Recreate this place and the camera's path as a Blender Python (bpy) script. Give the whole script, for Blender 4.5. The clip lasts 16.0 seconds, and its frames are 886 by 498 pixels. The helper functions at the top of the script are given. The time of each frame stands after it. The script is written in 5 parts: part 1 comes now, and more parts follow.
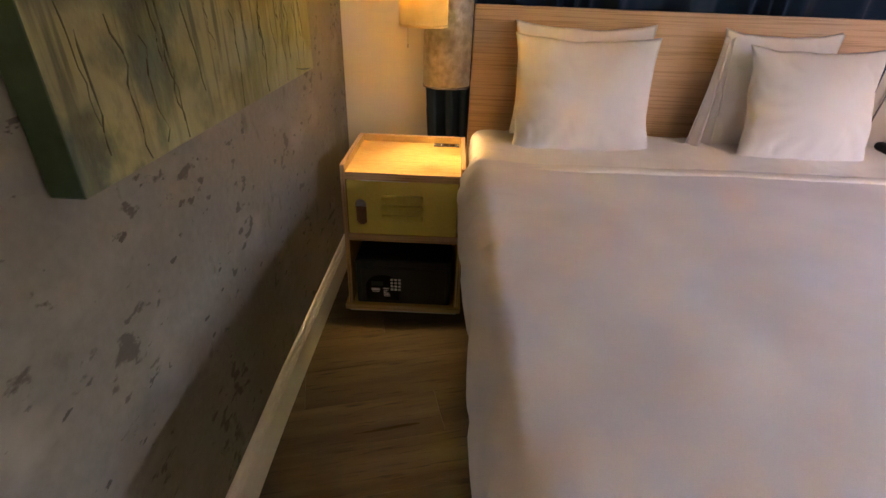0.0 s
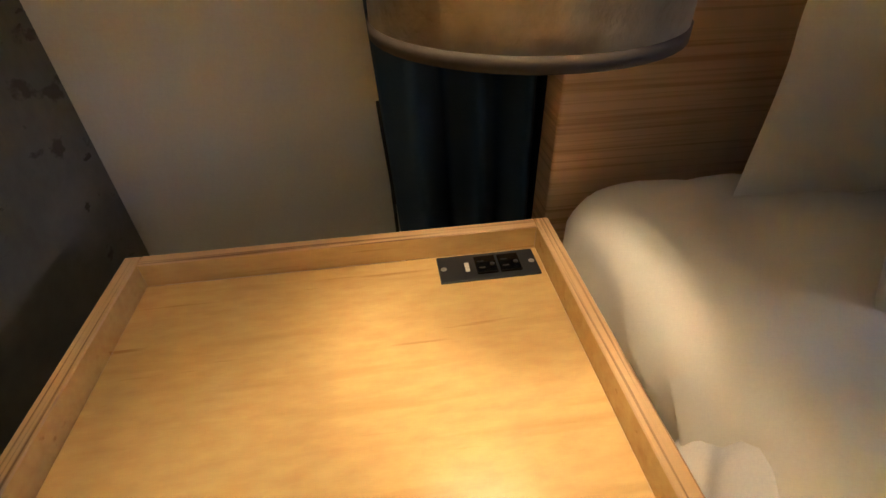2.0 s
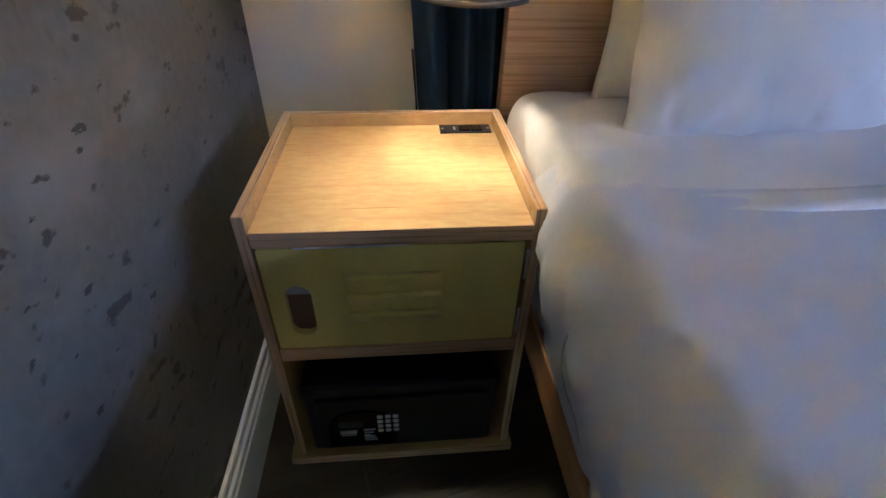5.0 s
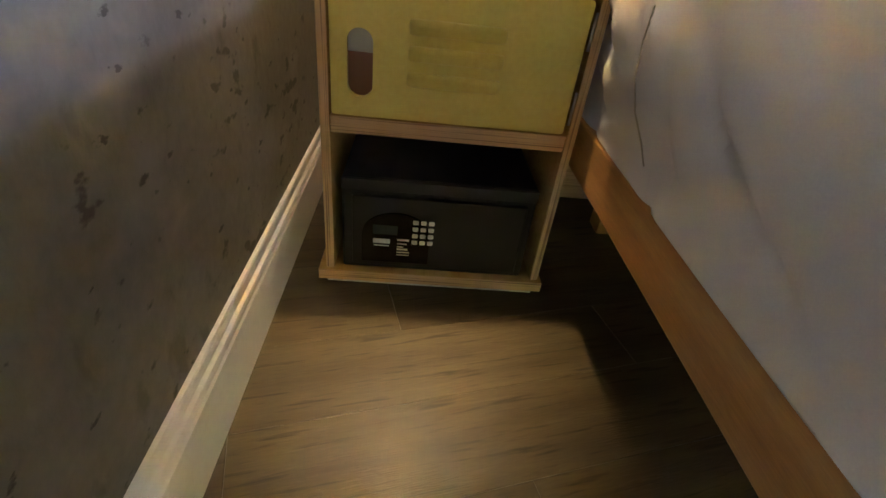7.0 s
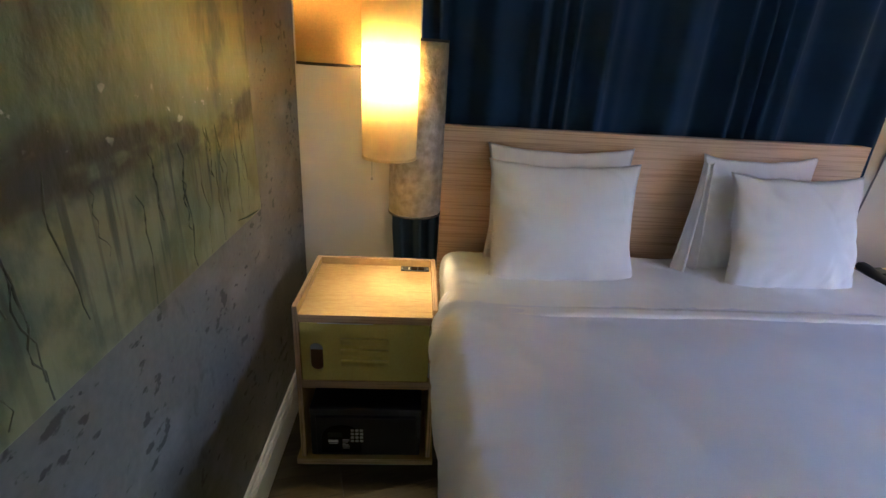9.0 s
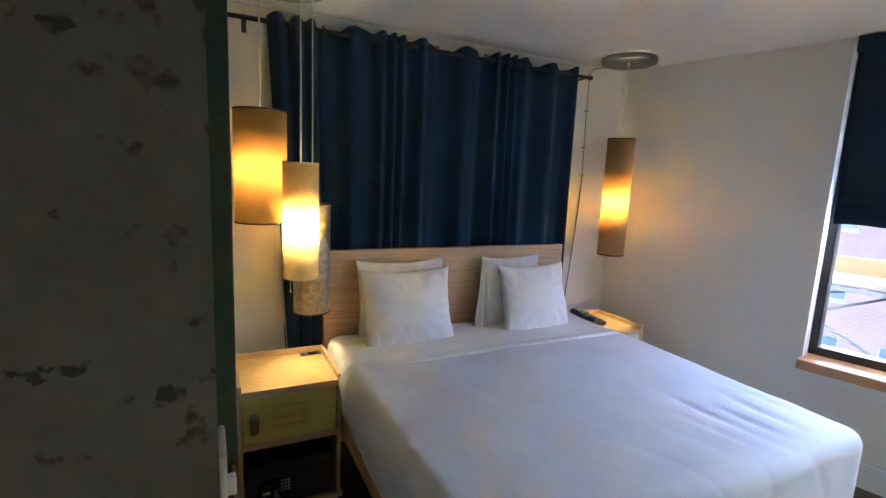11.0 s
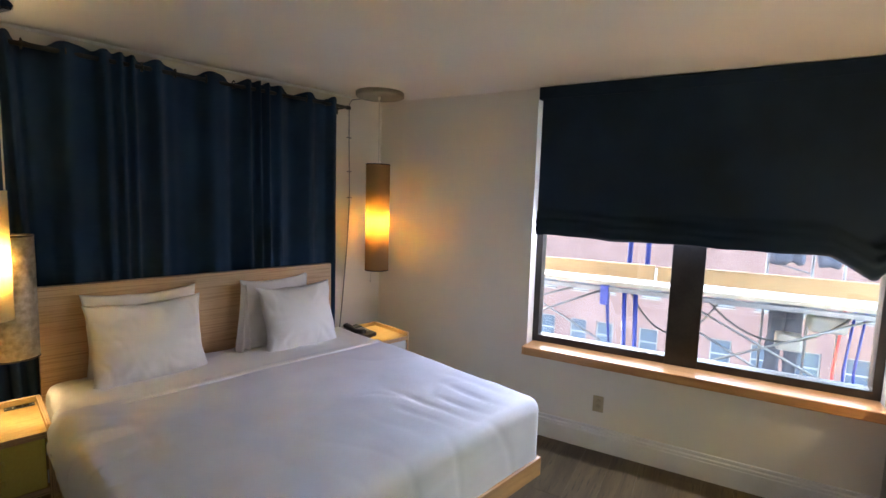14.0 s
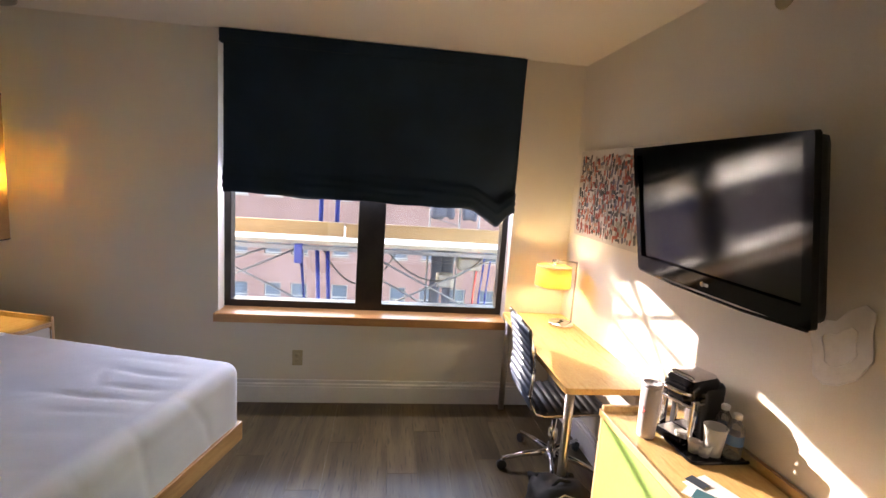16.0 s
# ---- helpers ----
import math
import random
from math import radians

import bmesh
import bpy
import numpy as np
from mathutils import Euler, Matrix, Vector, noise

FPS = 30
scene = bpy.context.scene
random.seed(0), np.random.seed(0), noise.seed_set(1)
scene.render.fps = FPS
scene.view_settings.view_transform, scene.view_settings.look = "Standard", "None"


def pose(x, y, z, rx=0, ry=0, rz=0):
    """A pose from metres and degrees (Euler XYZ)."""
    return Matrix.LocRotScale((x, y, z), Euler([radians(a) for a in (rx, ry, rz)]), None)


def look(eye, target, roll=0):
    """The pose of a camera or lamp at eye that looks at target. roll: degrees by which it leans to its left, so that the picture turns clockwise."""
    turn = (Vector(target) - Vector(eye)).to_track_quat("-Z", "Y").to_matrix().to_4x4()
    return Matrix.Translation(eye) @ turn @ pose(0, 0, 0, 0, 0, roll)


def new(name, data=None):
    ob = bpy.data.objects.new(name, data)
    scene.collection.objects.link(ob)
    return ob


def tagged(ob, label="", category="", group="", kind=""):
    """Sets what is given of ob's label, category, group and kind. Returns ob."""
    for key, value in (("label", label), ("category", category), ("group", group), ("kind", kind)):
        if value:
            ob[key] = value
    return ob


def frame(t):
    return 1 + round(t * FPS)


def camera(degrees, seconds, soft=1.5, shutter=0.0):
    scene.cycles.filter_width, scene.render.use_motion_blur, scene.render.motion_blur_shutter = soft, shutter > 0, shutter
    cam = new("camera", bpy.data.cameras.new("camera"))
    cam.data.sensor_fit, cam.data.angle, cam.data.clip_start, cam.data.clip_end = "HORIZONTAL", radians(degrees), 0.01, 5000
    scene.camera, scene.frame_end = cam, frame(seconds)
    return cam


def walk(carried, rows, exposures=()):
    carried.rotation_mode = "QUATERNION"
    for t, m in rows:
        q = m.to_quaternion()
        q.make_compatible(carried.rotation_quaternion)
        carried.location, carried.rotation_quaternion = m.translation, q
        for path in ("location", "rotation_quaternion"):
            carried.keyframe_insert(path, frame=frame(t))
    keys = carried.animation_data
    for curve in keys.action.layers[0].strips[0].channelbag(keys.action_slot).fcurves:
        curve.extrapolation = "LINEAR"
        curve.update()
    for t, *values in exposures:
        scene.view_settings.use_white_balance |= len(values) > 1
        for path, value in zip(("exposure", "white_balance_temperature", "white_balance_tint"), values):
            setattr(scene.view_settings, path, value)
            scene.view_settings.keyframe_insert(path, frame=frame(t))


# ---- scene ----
cam = camera(86.33, 16.0)
PATH = [
    (0, (0.522, -2.332, 1.289), (0.504, -0.591, 0.306), 2.31),
    (0.5, (0.434, -1.914, 1.253), (0.534, -0.164, 0.290), 0.65),
    (1, (0.394, -1.456, 1.215), (0.561, 0.261, 0.203), 0.02),
    (1.5, (0.364, -1.025, 1.120), (0.602, 0.630, 0.023), -0.18),
    (2, (0.398, -0.661, 0.997), (0.592, 0.908, -0.227), -1.44),
    (2.5, (0.420, -0.509, 0.927), (0.662, 0.949, -0.422), 0.61),
    (3, (0.422, -0.463, 0.914), (0.739, 0.889, -0.525), 3.93),
    (5.3, (0.333, -1.424, 1.071), (0.479, 0.197, -0.092), 1.72),
    (5.5, (0.316, -1.506, 1.038), (0.457, 0.125, -0.112), 1.99),
    (6, (0.283, -1.521, 0.879), (0.445, 0.120, -0.254), 4.11),
    (6.5, (0.272, -1.476, 0.735), (0.437, 0.166, -0.395), 6.07),
    (7, (0.274, -1.489, 0.696), (0.432, 0.151, -0.437), 7.15),
    (7.5, (0.269, -1.531, 0.862), (0.498, 0.065, -0.321), 7.54),
    (8, (0.339, -1.720, 1.114), (0.532, -0.049, 0.032), 6.47),
    (8.5, (0.416, -1.874, 1.282), (0.631, -0.113, 0.359), 5.68),
    (9, (0.493, -2.010, 1.450), (0.614, -0.158, 0.704), 3.50),
    (10.1, (0.330, -2.480, 1.590), (0.930, -0.640, 1.190), 3.30),
    (11.3, (-0.034, -2.932, 1.682), (0.951, -1.212, 1.413), 2.65),
    (11.5, (-0.043, -2.976, 1.668), (1.033, -1.307, 1.431), 2.70),
    (12, (0.034, -3.061, 1.680), (1.216, -1.461, 1.468), 2.26),
    (12.5, (0.218, -3.167, 1.702), (1.326, -1.511, 1.531), 2.39),
    (13, (0.282, -3.217, 1.727), (1.414, -1.576, 1.569), 1.73),
    (13.3, (0.324, -3.252, 1.696), (1.514, -1.652, 1.543), 1.53),
    (13.5, (0.306, -3.245, 1.717), (1.578, -1.713, 1.533), 1.94),
    (14, (0.331, -3.272, 1.722), (1.761, -1.889, 1.517), 1.78),
    (14.5, (0.323, -3.269, 1.723), (1.946, -2.118, 1.523), 2.00),
    (15, (0.318, -3.256, 1.714), (2.103, -2.384, 1.490), 2.39),
    (15.5, (0.310, -3.246, 1.696), (2.215, -2.698, 1.430), 3.48),
    (16, (0.315, -3.266, 1.686), (2.276, -3.010, 1.390), 4.00),
]
walk(cam, [(t, look(e, g, r)) for t, e, g, r in PATH],
     exposures=[(0.0, 6.35, 7700, 36), (1.0, 6.35, 7000, 28), (1.5, 5.8, 6700, 26), (2.0, 5.2, 5700, 25), (2.5, 5.1, 4750, 29), (3.0, 5.1, 4500, 28), (5.5, 6.4, 4700, 26), (6.2, 7.0, 5900, 32), (7.0, 7.7, 6400, 30), (7.5, 7.6, 5900, 29),
                (8.0, 6.8, 4950, 23), (9.0, 5.95, 5250, 22), (11.3, 6.2, 5450, 18), (12.0, 6.1, 5850, 21), (12.5, 6.05, 6200, 22), (14.0, 5.95, 6300, 21), (15.0, 5.65, 7000, 27), (16.0, 5.6, 7000, 26)])

# ---- light ----
TURN = 14.69            # the window and desk walls stand skew to the bed wall
SKEW = Matrix.Translation((3.45, -2, 0)) @ pose(0, 0, 0, 0, 0, TURN) @ Matrix.Translation((-3.45, 2, 0))
W, L, H = 3.436, -3.785, 2.531

sun_way = SKEW.to_3x3() @ Vector((-1.0, -0.766, -0.266))
sun_from = -sun_way.normalized()
world = bpy.data.worlds.new("sky")
scene.world = world
world.use_nodes = True
wn = world.node_tree
sky = wn.nodes.new("ShaderNodeTexSky")
sky.sky_type = "NISHITA"
sky.sun_disc = False
sky.sun_elevation = math.asin(sun_from.z)
sky.sun_rotation = math.atan2(sun_from.x, sun_from.y)
wn.links.new(sky.outputs[0], wn.nodes["Background"].inputs[0])
wn.nodes["Background"].inputs[1].default_value = 0.09
sun = new("sun", bpy.data.lights.new("sun", "SUN"))
sun.data.energy, sun.data.angle, sun.data.color = 0.40, radians(0.53), (1.0, 0.93, 0.82)
sun.matrix_world = look((20, 10, 10), Vector((20, 10, 10)) + sun_way)
opening = bpy.data.lights.new("window_fill", "AREA")       # added fill lamp in the upper window opening, behind the blind, for sky light
opening.shape, opening.size, opening.size_y = "RECTANGLE", 1.90, 0.11
opening.energy, opening.color = 0.68, (0.67, 0.76, 1.0)
new("window_fill", opening).matrix_world = SKEW @ look((3.535, -2.33, 1.552), (2.9, -2.33, 1.33))
BULB = 15.0             # radiance of the pendant bulbs
WARM = (1.0, 0.80, 0.38)


# ---- materials ----
def shader(name, c1, c2, scale=6.0, stretch=(1, 1, 1), rough=0.5, metal=0.0, bump=0.1, fine=90.0, detail=6.0,
           spots=None, vary=0.0, rough2=None, sheen=0.0, coat=0.0, contrast=(0.35, 0.65), dist=0.004):
    """Two colours mixed by a broad grain and a fine one, with relief; spots: (colour, scale, from, to, stretch)."""
    m = bpy.data.materials.new(name)
    m.use_nodes = True
    t = m.node_tree
    n, k = t.nodes, t.links
    b = n["Principled BSDF"]
    tc = n.new("ShaderNodeTexCoord")
    mp = n.new("ShaderNodeMapping")
    mp.inputs["Scale"].default_value = stretch
    k.new(tc.outputs["Object"], mp.inputs["Vector"])
    vec = mp.outputs["Vector"]
    info = n.new("ShaderNodeObjectInfo")
    if vary:
        add = n.new("ShaderNodeVectorMath")
        add.operation = "MULTIPLY_ADD"
        comb = n.new("ShaderNodeCombineXYZ")
        for i in range(3):
            k.new(info.outputs["Random"], comb.inputs[i])
        add.inputs[1].default_value = (37, 53, 71)
        k.new(comb.outputs[0], add.inputs[0])
        k.new(vec, add.inputs[2])
        vec = add.outputs[0]
    big = n.new("ShaderNodeTexNoise")
    big.inputs["Scale"].default_value = scale
    big.inputs["Detail"].default_value = detail
    k.new(vec, big.inputs["Vector"])
    small = n.new("ShaderNodeTexNoise")
    small.inputs["Scale"].default_value = fine
    small.inputs["Detail"].default_value = 4
    k.new(vec, small.inputs["Vector"])
    ramp = n.new("ShaderNodeMapRange")
    ramp.inputs["From Min"].default_value, ramp.inputs["From Max"].default_value = contrast
    k.new(big.outputs["Fac"], ramp.inputs["Value"])
    mix = n.new("ShaderNodeMixRGB")
    mix.inputs[1].default_value, mix.inputs[2].default_value = (*c1, 1), (*c2, 1)
    k.new(ramp.outputs[0], mix.inputs[0])
    col = mix.outputs[0]
    grain = n.new("ShaderNodeMixRGB")
    grain.blend_type = "OVERLAY"
    grain.inputs[0].default_value = 0.25
    k.new(col, grain.inputs[1])
    k.new(small.outputs["Fac"], grain.inputs[2])
    col = grain.outputs[0]
    for c, sc, lo, hi, st, *flock in spots or ():
        m2 = n.new("ShaderNodeMapping")
        m2.inputs["Scale"].default_value = st
        k.new(tc.outputs["Object"], m2.inputs["Vector"])
        sp = n.new("ShaderNodeTexNoise")
        sp.inputs["Scale"].default_value, sp.inputs["Detail"].default_value = sc, 5
        k.new(m2.outputs[0], sp.inputs["Vector"])
        r2 = n.new("ShaderNodeMapRange")
        r2.inputs["From Min"].default_value, r2.inputs["From Max"].default_value = lo, hi
        if flock:
            fl, su = n.new("ShaderNodeTexNoise"), n.new("ShaderNodeMath")
            fl.inputs["Scale"].default_value, fl.inputs["Detail"].default_value = flock[0], 3
            k.new(tc.outputs["Object"], fl.inputs["Vector"])
            su.operation = "MULTIPLY_ADD"
            su.inputs[1].default_value = 0.8
            k.new(fl.outputs["Fac"], su.inputs[0])
            k.new(sp.outputs["Fac"], su.inputs[2])
            k.new(su.outputs[0], r2.inputs["Value"])
        else:
            k.new(sp.outputs["Fac"], r2.inputs["Value"])
        mx = n.new("ShaderNodeMixRGB")
        mx.inputs[2].default_value = (*c, 1)
        k.new(r2.outputs[0], mx.inputs[0])
        k.new(col, mx.inputs[1])
        col = mx.outputs[0]
    if vary:
        hs = n.new("ShaderNodeHueSaturation")
        mr = n.new("ShaderNodeMapRange")
        mr.inputs["To Min"].default_value, mr.inputs["To Max"].default_value = 1 - vary, 1 + vary
        k.new(info.outputs["Random"], mr.inputs["Value"])
        k.new(mr.outputs[0], hs.inputs["Value"])
        k.new(col, hs.inputs["Color"])
        col = hs.outputs[0]
    k.new(col, b.inputs["Base Color"])
    rr = n.new("ShaderNodeMapRange")
    rr.inputs["To Min"].default_value = rough
    rr.inputs["To Max"].default_value = rough2 if rough2 is not None else min(1, rough + 0.12)
    k.new(big.outputs["Fac"], rr.inputs["Value"])
    k.new(rr.outputs[0], b.inputs["Roughness"])
    b.inputs["Metallic"].default_value = metal
    b.inputs["Sheen Weight"].default_value = sheen
    b.inputs["Coat Weight"].default_value = coat
    if bump:
        bp = n.new("ShaderNodeBump")
        bp.inputs["Strength"].default_value, bp.inputs["Distance"].default_value = bump, dist
        hm = n.new("ShaderNodeMath")
        hm.operation = "ADD"
        k.new(big.outputs["Fac"], hm.inputs[0])
        k.new(small.outputs["Fac"], hm.inputs[1])
        k.new(hm.outputs[0], bp.inputs["Height"])
        k.new(bp.outputs[0], b.inputs["Normal"])
    return m


def plain(name, c, rough=0.4, metal=0.0, emit=None, power=0.0):
    m = bpy.data.materials.new(name)
    m.use_nodes = True
    b = m.node_tree.nodes["Principled BSDF"]
    b.inputs["Base Color"].default_value = (*c, 1)
    b.inputs["Roughness"].default_value, b.inputs["Metallic"].default_value = rough, metal
    if emit:
        b.inputs["Emission Color"].default_value = (*emit, 1)
        b.inputs["Emission Strength"].default_value = power
    return m


def paper(name, c, through_c, crinkle=0.0, share=0.5, scale=60.0):
    """A lampshade that lets light through."""
    m = bpy.data.materials.new(name)
    m.use_nodes = True
    t = m.node_tree
    n, k = t.nodes, t.links
    n.remove(n["Principled BSDF"])
    d, tr, mx = n.new("ShaderNodeBsdfDiffuse"), n.new("ShaderNodeBsdfTranslucent"), n.new("ShaderNodeMixShader")
    tc, no = n.new("ShaderNodeTexCoord"), n.new("ShaderNodeTexNoise")
    no.inputs["Scale"].default_value, no.inputs["Detail"].default_value = scale, 6
    k.new(tc.outputs["Object"], no.inputs["Vector"])
    for node, col in ((d, c), (tr, through_c)):
        mixc = n.new("ShaderNodeMixRGB")
        mixc.inputs[1].default_value = (*[q * 0.78 for q in col], 1)
        mixc.inputs[2].default_value = (*[min(1, q * 1.1) for q in col], 1)
        k.new(no.outputs["Fac"], mixc.inputs[0])
        k.new(mixc.outputs[0], node.inputs["Color"])
    mx.inputs[0].default_value = share
    k.new(d.outputs[0], mx.inputs[1])
    k.new(tr.outputs[0], mx.inputs[2])
    if crinkle:
        bp = n.new("ShaderNodeBump")
        bp.inputs["Strength"].default_value, bp.inputs["Distance"].default_value = crinkle, 0.01
        k.new(no.outputs["Fac"], bp.inputs["Height"])
        k.new(bp.outputs[0], d.inputs["Normal"])
    k.new(mx.outputs[0], n["Material Output"].inputs[0])
    return m


def striped(name, c1, c2, period, axis, rough=0.45, lines=(0.38, 0.62)):
    """The layered edge of plywood: bands of uneven tone along one axis."""
    m = bpy.data.materials.new(name)
    m.use_nodes = True
    t = m.node_tree
    n, k = t.nodes, t.links
    b = n["Principled BSDF"]
    tc, mp, no, mx = n.new("ShaderNodeTexCoord"), n.new("ShaderNodeMapping"), n.new("ShaderNodeTexNoise"), n.new("ShaderNodeMixRGB")
    sc = [3.0, 3.0, 3.0]
    sc[axis] = 1 / period
    mp.inputs["Scale"].default_value = sc
    no.inputs["Scale"].default_value, no.inputs["Detail"].default_value = 1.0, 3.5
    k.new(tc.outputs["Object"], mp.inputs["Vector"])
    k.new(mp.outputs[0], no.inputs["Vector"])
    r = n.new("ShaderNodeMapRange")
    r.inputs["From Min"].default_value, r.inputs["From Max"].default_value = lines
    k.new(no.outputs["Fac"], r.inputs["Value"])
    mx.inputs[1].default_value, mx.inputs[2].default_value = (*c1, 1), (*c2, 1)
    k.new(r.outputs[0], mx.inputs[0])
    k.new(mx.outputs[0], b.inputs["Base Color"])
    b.inputs["Roughness"].default_value = rough
    bp = n.new("ShaderNodeBump")
    bp.inputs["Strength"].default_value, bp.inputs["Distance"].default_value = 0.25, 0.002
    k.new(no.outputs["Fac"], bp.inputs["Height"])
    k.new(bp.outputs[0], b.inputs["Normal"])
    return m


M = {}
M["concrete"] = shader("concrete", (0.120, 0.113, 0.096), (0.178, 0.169, 0.151), 1.6, rough=0.62, rough2=0.5, bump=0.35, fine=55, dist=0.003,
                       spots=[((0.235, 0.223, 0.205), 3.2, 0.55, 0.72, (1, 1, 1.6)), ((0.108, 0.101, 0.084), 15, 1.06, 1.15, (1.1, 1.3, 0.8), 3.1),
                              ((0.052, 0.047, 0.036), 26, 1.05, 1.11, (1.3, 0.8, 1.4), 4.3), ((0.040, 0.036, 0.028), 34, 0.67, 0.70, (1, 0.55, 1.2))])
M["plaster"] = shader("plaster", (0.81, 0.775, 0.705), (0.85, 0.815, 0.745), 1.5, rough=0.6, bump=0.12, fine=220, dist=0.001)
M["ceiling"] = shader("ceiling", (0.82, 0.79, 0.75), (0.86, 0.83, 0.79), 1.2, rough=0.7, bump=0.12, fine=160, dist=0.001)
M["trim"] = shader("trim", (0.80, 0.80, 0.80), (0.86, 0.86, 0.86), 5, rough=0.3, bump=0.04)
M["floor"] = shader("floor", (0.070, 0.049, 0.024), (0.138, 0.102, 0.050), 2.4, (0.55, 6, 6), rough=0.23, rough2=0.40, bump=0.4, fine=60, vary=0.15,
                    spots=[((0.043, 0.030, 0.015), 8.0, 0.56, 0.67, (0.9, 11, 11)), ((0.165, 0.124, 0.066), 4.0, 0.60, 0.8, (0.6, 9, 9))], dist=0.002)
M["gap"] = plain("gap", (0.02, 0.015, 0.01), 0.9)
M["birch"] = shader("birch", (0.63, 0.41, 0.15), (0.70, 0.48, 0.20), 1.4, (0.9, 2.6, 2.6), rough=0.19, rough2=0.27, bump=0.02, fine=40, detail=4.0,
                    spots=[((0.57, 0.355, 0.125), 9, 0.56, 0.72, (0.5, 5, 5)), ((0.48, 0.27, 0.09), 14, 0.66, 0.74, (0.4, 6, 6))])
M["edge_x"] = striped("edge_x", (0.62, 0.41, 0.22), (0.24, 0.125, 0.055), 0.0030, 0, lines=(0.52, 0.64))
M["edge_y"] = striped("edge_y", (0.62, 0.41, 0.22), (0.24, 0.125, 0.055), 0.0030, 1, lines=(0.52, 0.64))
M["edge_z"] = striped("edge_z", (0.62, 0.41, 0.22), (0.24, 0.125, 0.055), 0.0030, 2, lines=(0.52, 0.64))
M["stack"] = striped("stack", (0.68, 0.455, 0.265), (0.47, 0.275, 0.145), 0.0034, 2, 0.4, (0.48, 0.68))
M["pine"] = shader("pine", (0.40, 0.19, 0.06), (0.58, 0.31, 0.11), 3.0, (9, 0.7, 9), rough=0.32, bump=0.08, fine=50)
M["pine_x"] = shader("pine_x", (0.46, 0.24, 0.09), (0.62, 0.36, 0.15), 3.0, (0.7, 9, 9), rough=0.32, bump=0.08, fine=50)
M["sill"] = shader("sill", (0.47, 0.23, 0.08), (0.60, 0.33, 0.13), 3.0, (9, 0.6, 9), rough=0.25, bump=0.06, fine=50)
M["yellow"] = shader("yellow", (0.77, 0.66, 0.16), (0.81, 0.70, 0.18), 3, rough=0.33, bump=0.03)
M["green"] = shader("green", (0.24, 0.40, 0.10), (0.29, 0.46, 0.13), 3, rough=0.35, bump=0.03)
M["black"] = shader("black", (0.010, 0.010, 0.012), (0.016, 0.016, 0.018), 8, rough=0.38, bump=0.08, fine=300, dist=0.001)
M["gloss_black"] = plain("gloss_black", (0.006, 0.006, 0.007), 0.09)
M["gloss_black"].node_tree.nodes["Principled BSDF"].inputs["Specular IOR Level"].default_value = 0.3
M["screen"] = plain("screen", (0.004, 0.004, 0.005), 0.12)
M["screen"].node_tree.nodes["Principled BSDF"].inputs["Specular IOR Level"].default_value = 0.85
M["plate"] = plain("plate", (0.020, 0.021, 0.026), 0.42)
M["grey"] = plain("grey", (0.25, 0.25, 0.26), 0.5)
M["pale"] = plain("pale", (0.62, 0.62, 0.60), 0.45)
M["lcd"] = plain("lcd", (0.035, 0.05, 0.045), 0.2)
M["chrome"] = shader("chrome", (0.66, 0.66, 0.67), (0.74, 0.74, 0.75), 4, rough=0.07, rough2=0.13, metal=1.0, bump=0)
M["steel"] = shader("steel", (0.50, 0.49, 0.47), (0.56, 0.55, 0.53), 8, rough=0.28, metal=1.0, bump=0.02)
M["dull_steel"] = shader("dull_steel", (0.20, 0.195, 0.19), (0.25, 0.245, 0.24), 8, rough=0.35, metal=1.0, bump=0.02)
M["bronze"] = shader("bronze", (0.035, 0.030, 0.025), (0.055, 0.048, 0.04), 5, rough=0.36, metal=0.5, bump=0.05)
M["navy"] = shader("navy", (0.006, 0.026, 0.062), (0.010, 0.040, 0.092), 3, rough=0.9, bump=0.3, fine=420, sheen=0.02, dist=0.001)
M["blind"] = shader("blind", (0.005, 0.018, 0.038), (0.009, 0.028, 0.058), 3, rough=0.9, bump=0.3, fine=420, sheen=0.02, dist=0.001)
M["linen"] = shader("linen", (0.69, 0.69, 0.75), (0.77, 0.77, 0.83), 3, rough=0.75, bump=0.2, fine=500, sheen=0.1, dist=0.0008)
M["sheet"] = shader("sheet", (0.80, 0.79, 0.78), (0.87, 0.86, 0.85), 3, rough=0.72, bump=0.15, fine=500, dist=0.0008)
M["amber"] = paper("amber", (0.66, 0.47, 0.19), (0.70, 0.49, 0.19), share=0.52, scale=180)
M["ivory"] = paper("ivory", (0.84, 0.74, 0.54), (0.90, 0.74, 0.42), share=0.58, scale=25)
M["brown_shade"] = paper("brown_shade", (0.58, 0.345, 0.165), (0.62, 0.46, 0.155), share=0.40, scale=150)
M["drum"] = paper("drum", (0.66, 0.54, 0.30), (0.85, 0.62, 0.25), share=0.5, scale=150)
M["foil"] = shader("foil", (0.38, 0.30, 0.21), (0.60, 0.51, 0.39), 34, rough=0.33, rough2=0.48, metal=0.55, bump=0.9, fine=45, dist=0.006)
M["slot_wood"] = plain("slot_wood", (0.33, 0.18, 0.105), 0.6)
M["hem"] = plain("hem", (0.05, 0.035, 0.025), 0.7)
M["desk_bulb"] = plain("desk_bulb", (1, 0.9, 0.7), 0.4, emit=WARM, power=BULB * 0.28)
M["bulb_mid"] = plain("bulb_mid", (1, 0.9, 0.7), 0.4, emit=WARM, power=BULB * 0.42)
M["bulb_tall"] = plain("bulb_tall", (1, 0.9, 0.7), 0.4, emit=WARM, power=BULB * 0.72)
M["bulb_foil"] = plain("bulb_foil", (1, 0.9, 0.7), 0.4, emit=WARM, power=BULB * 0.25)
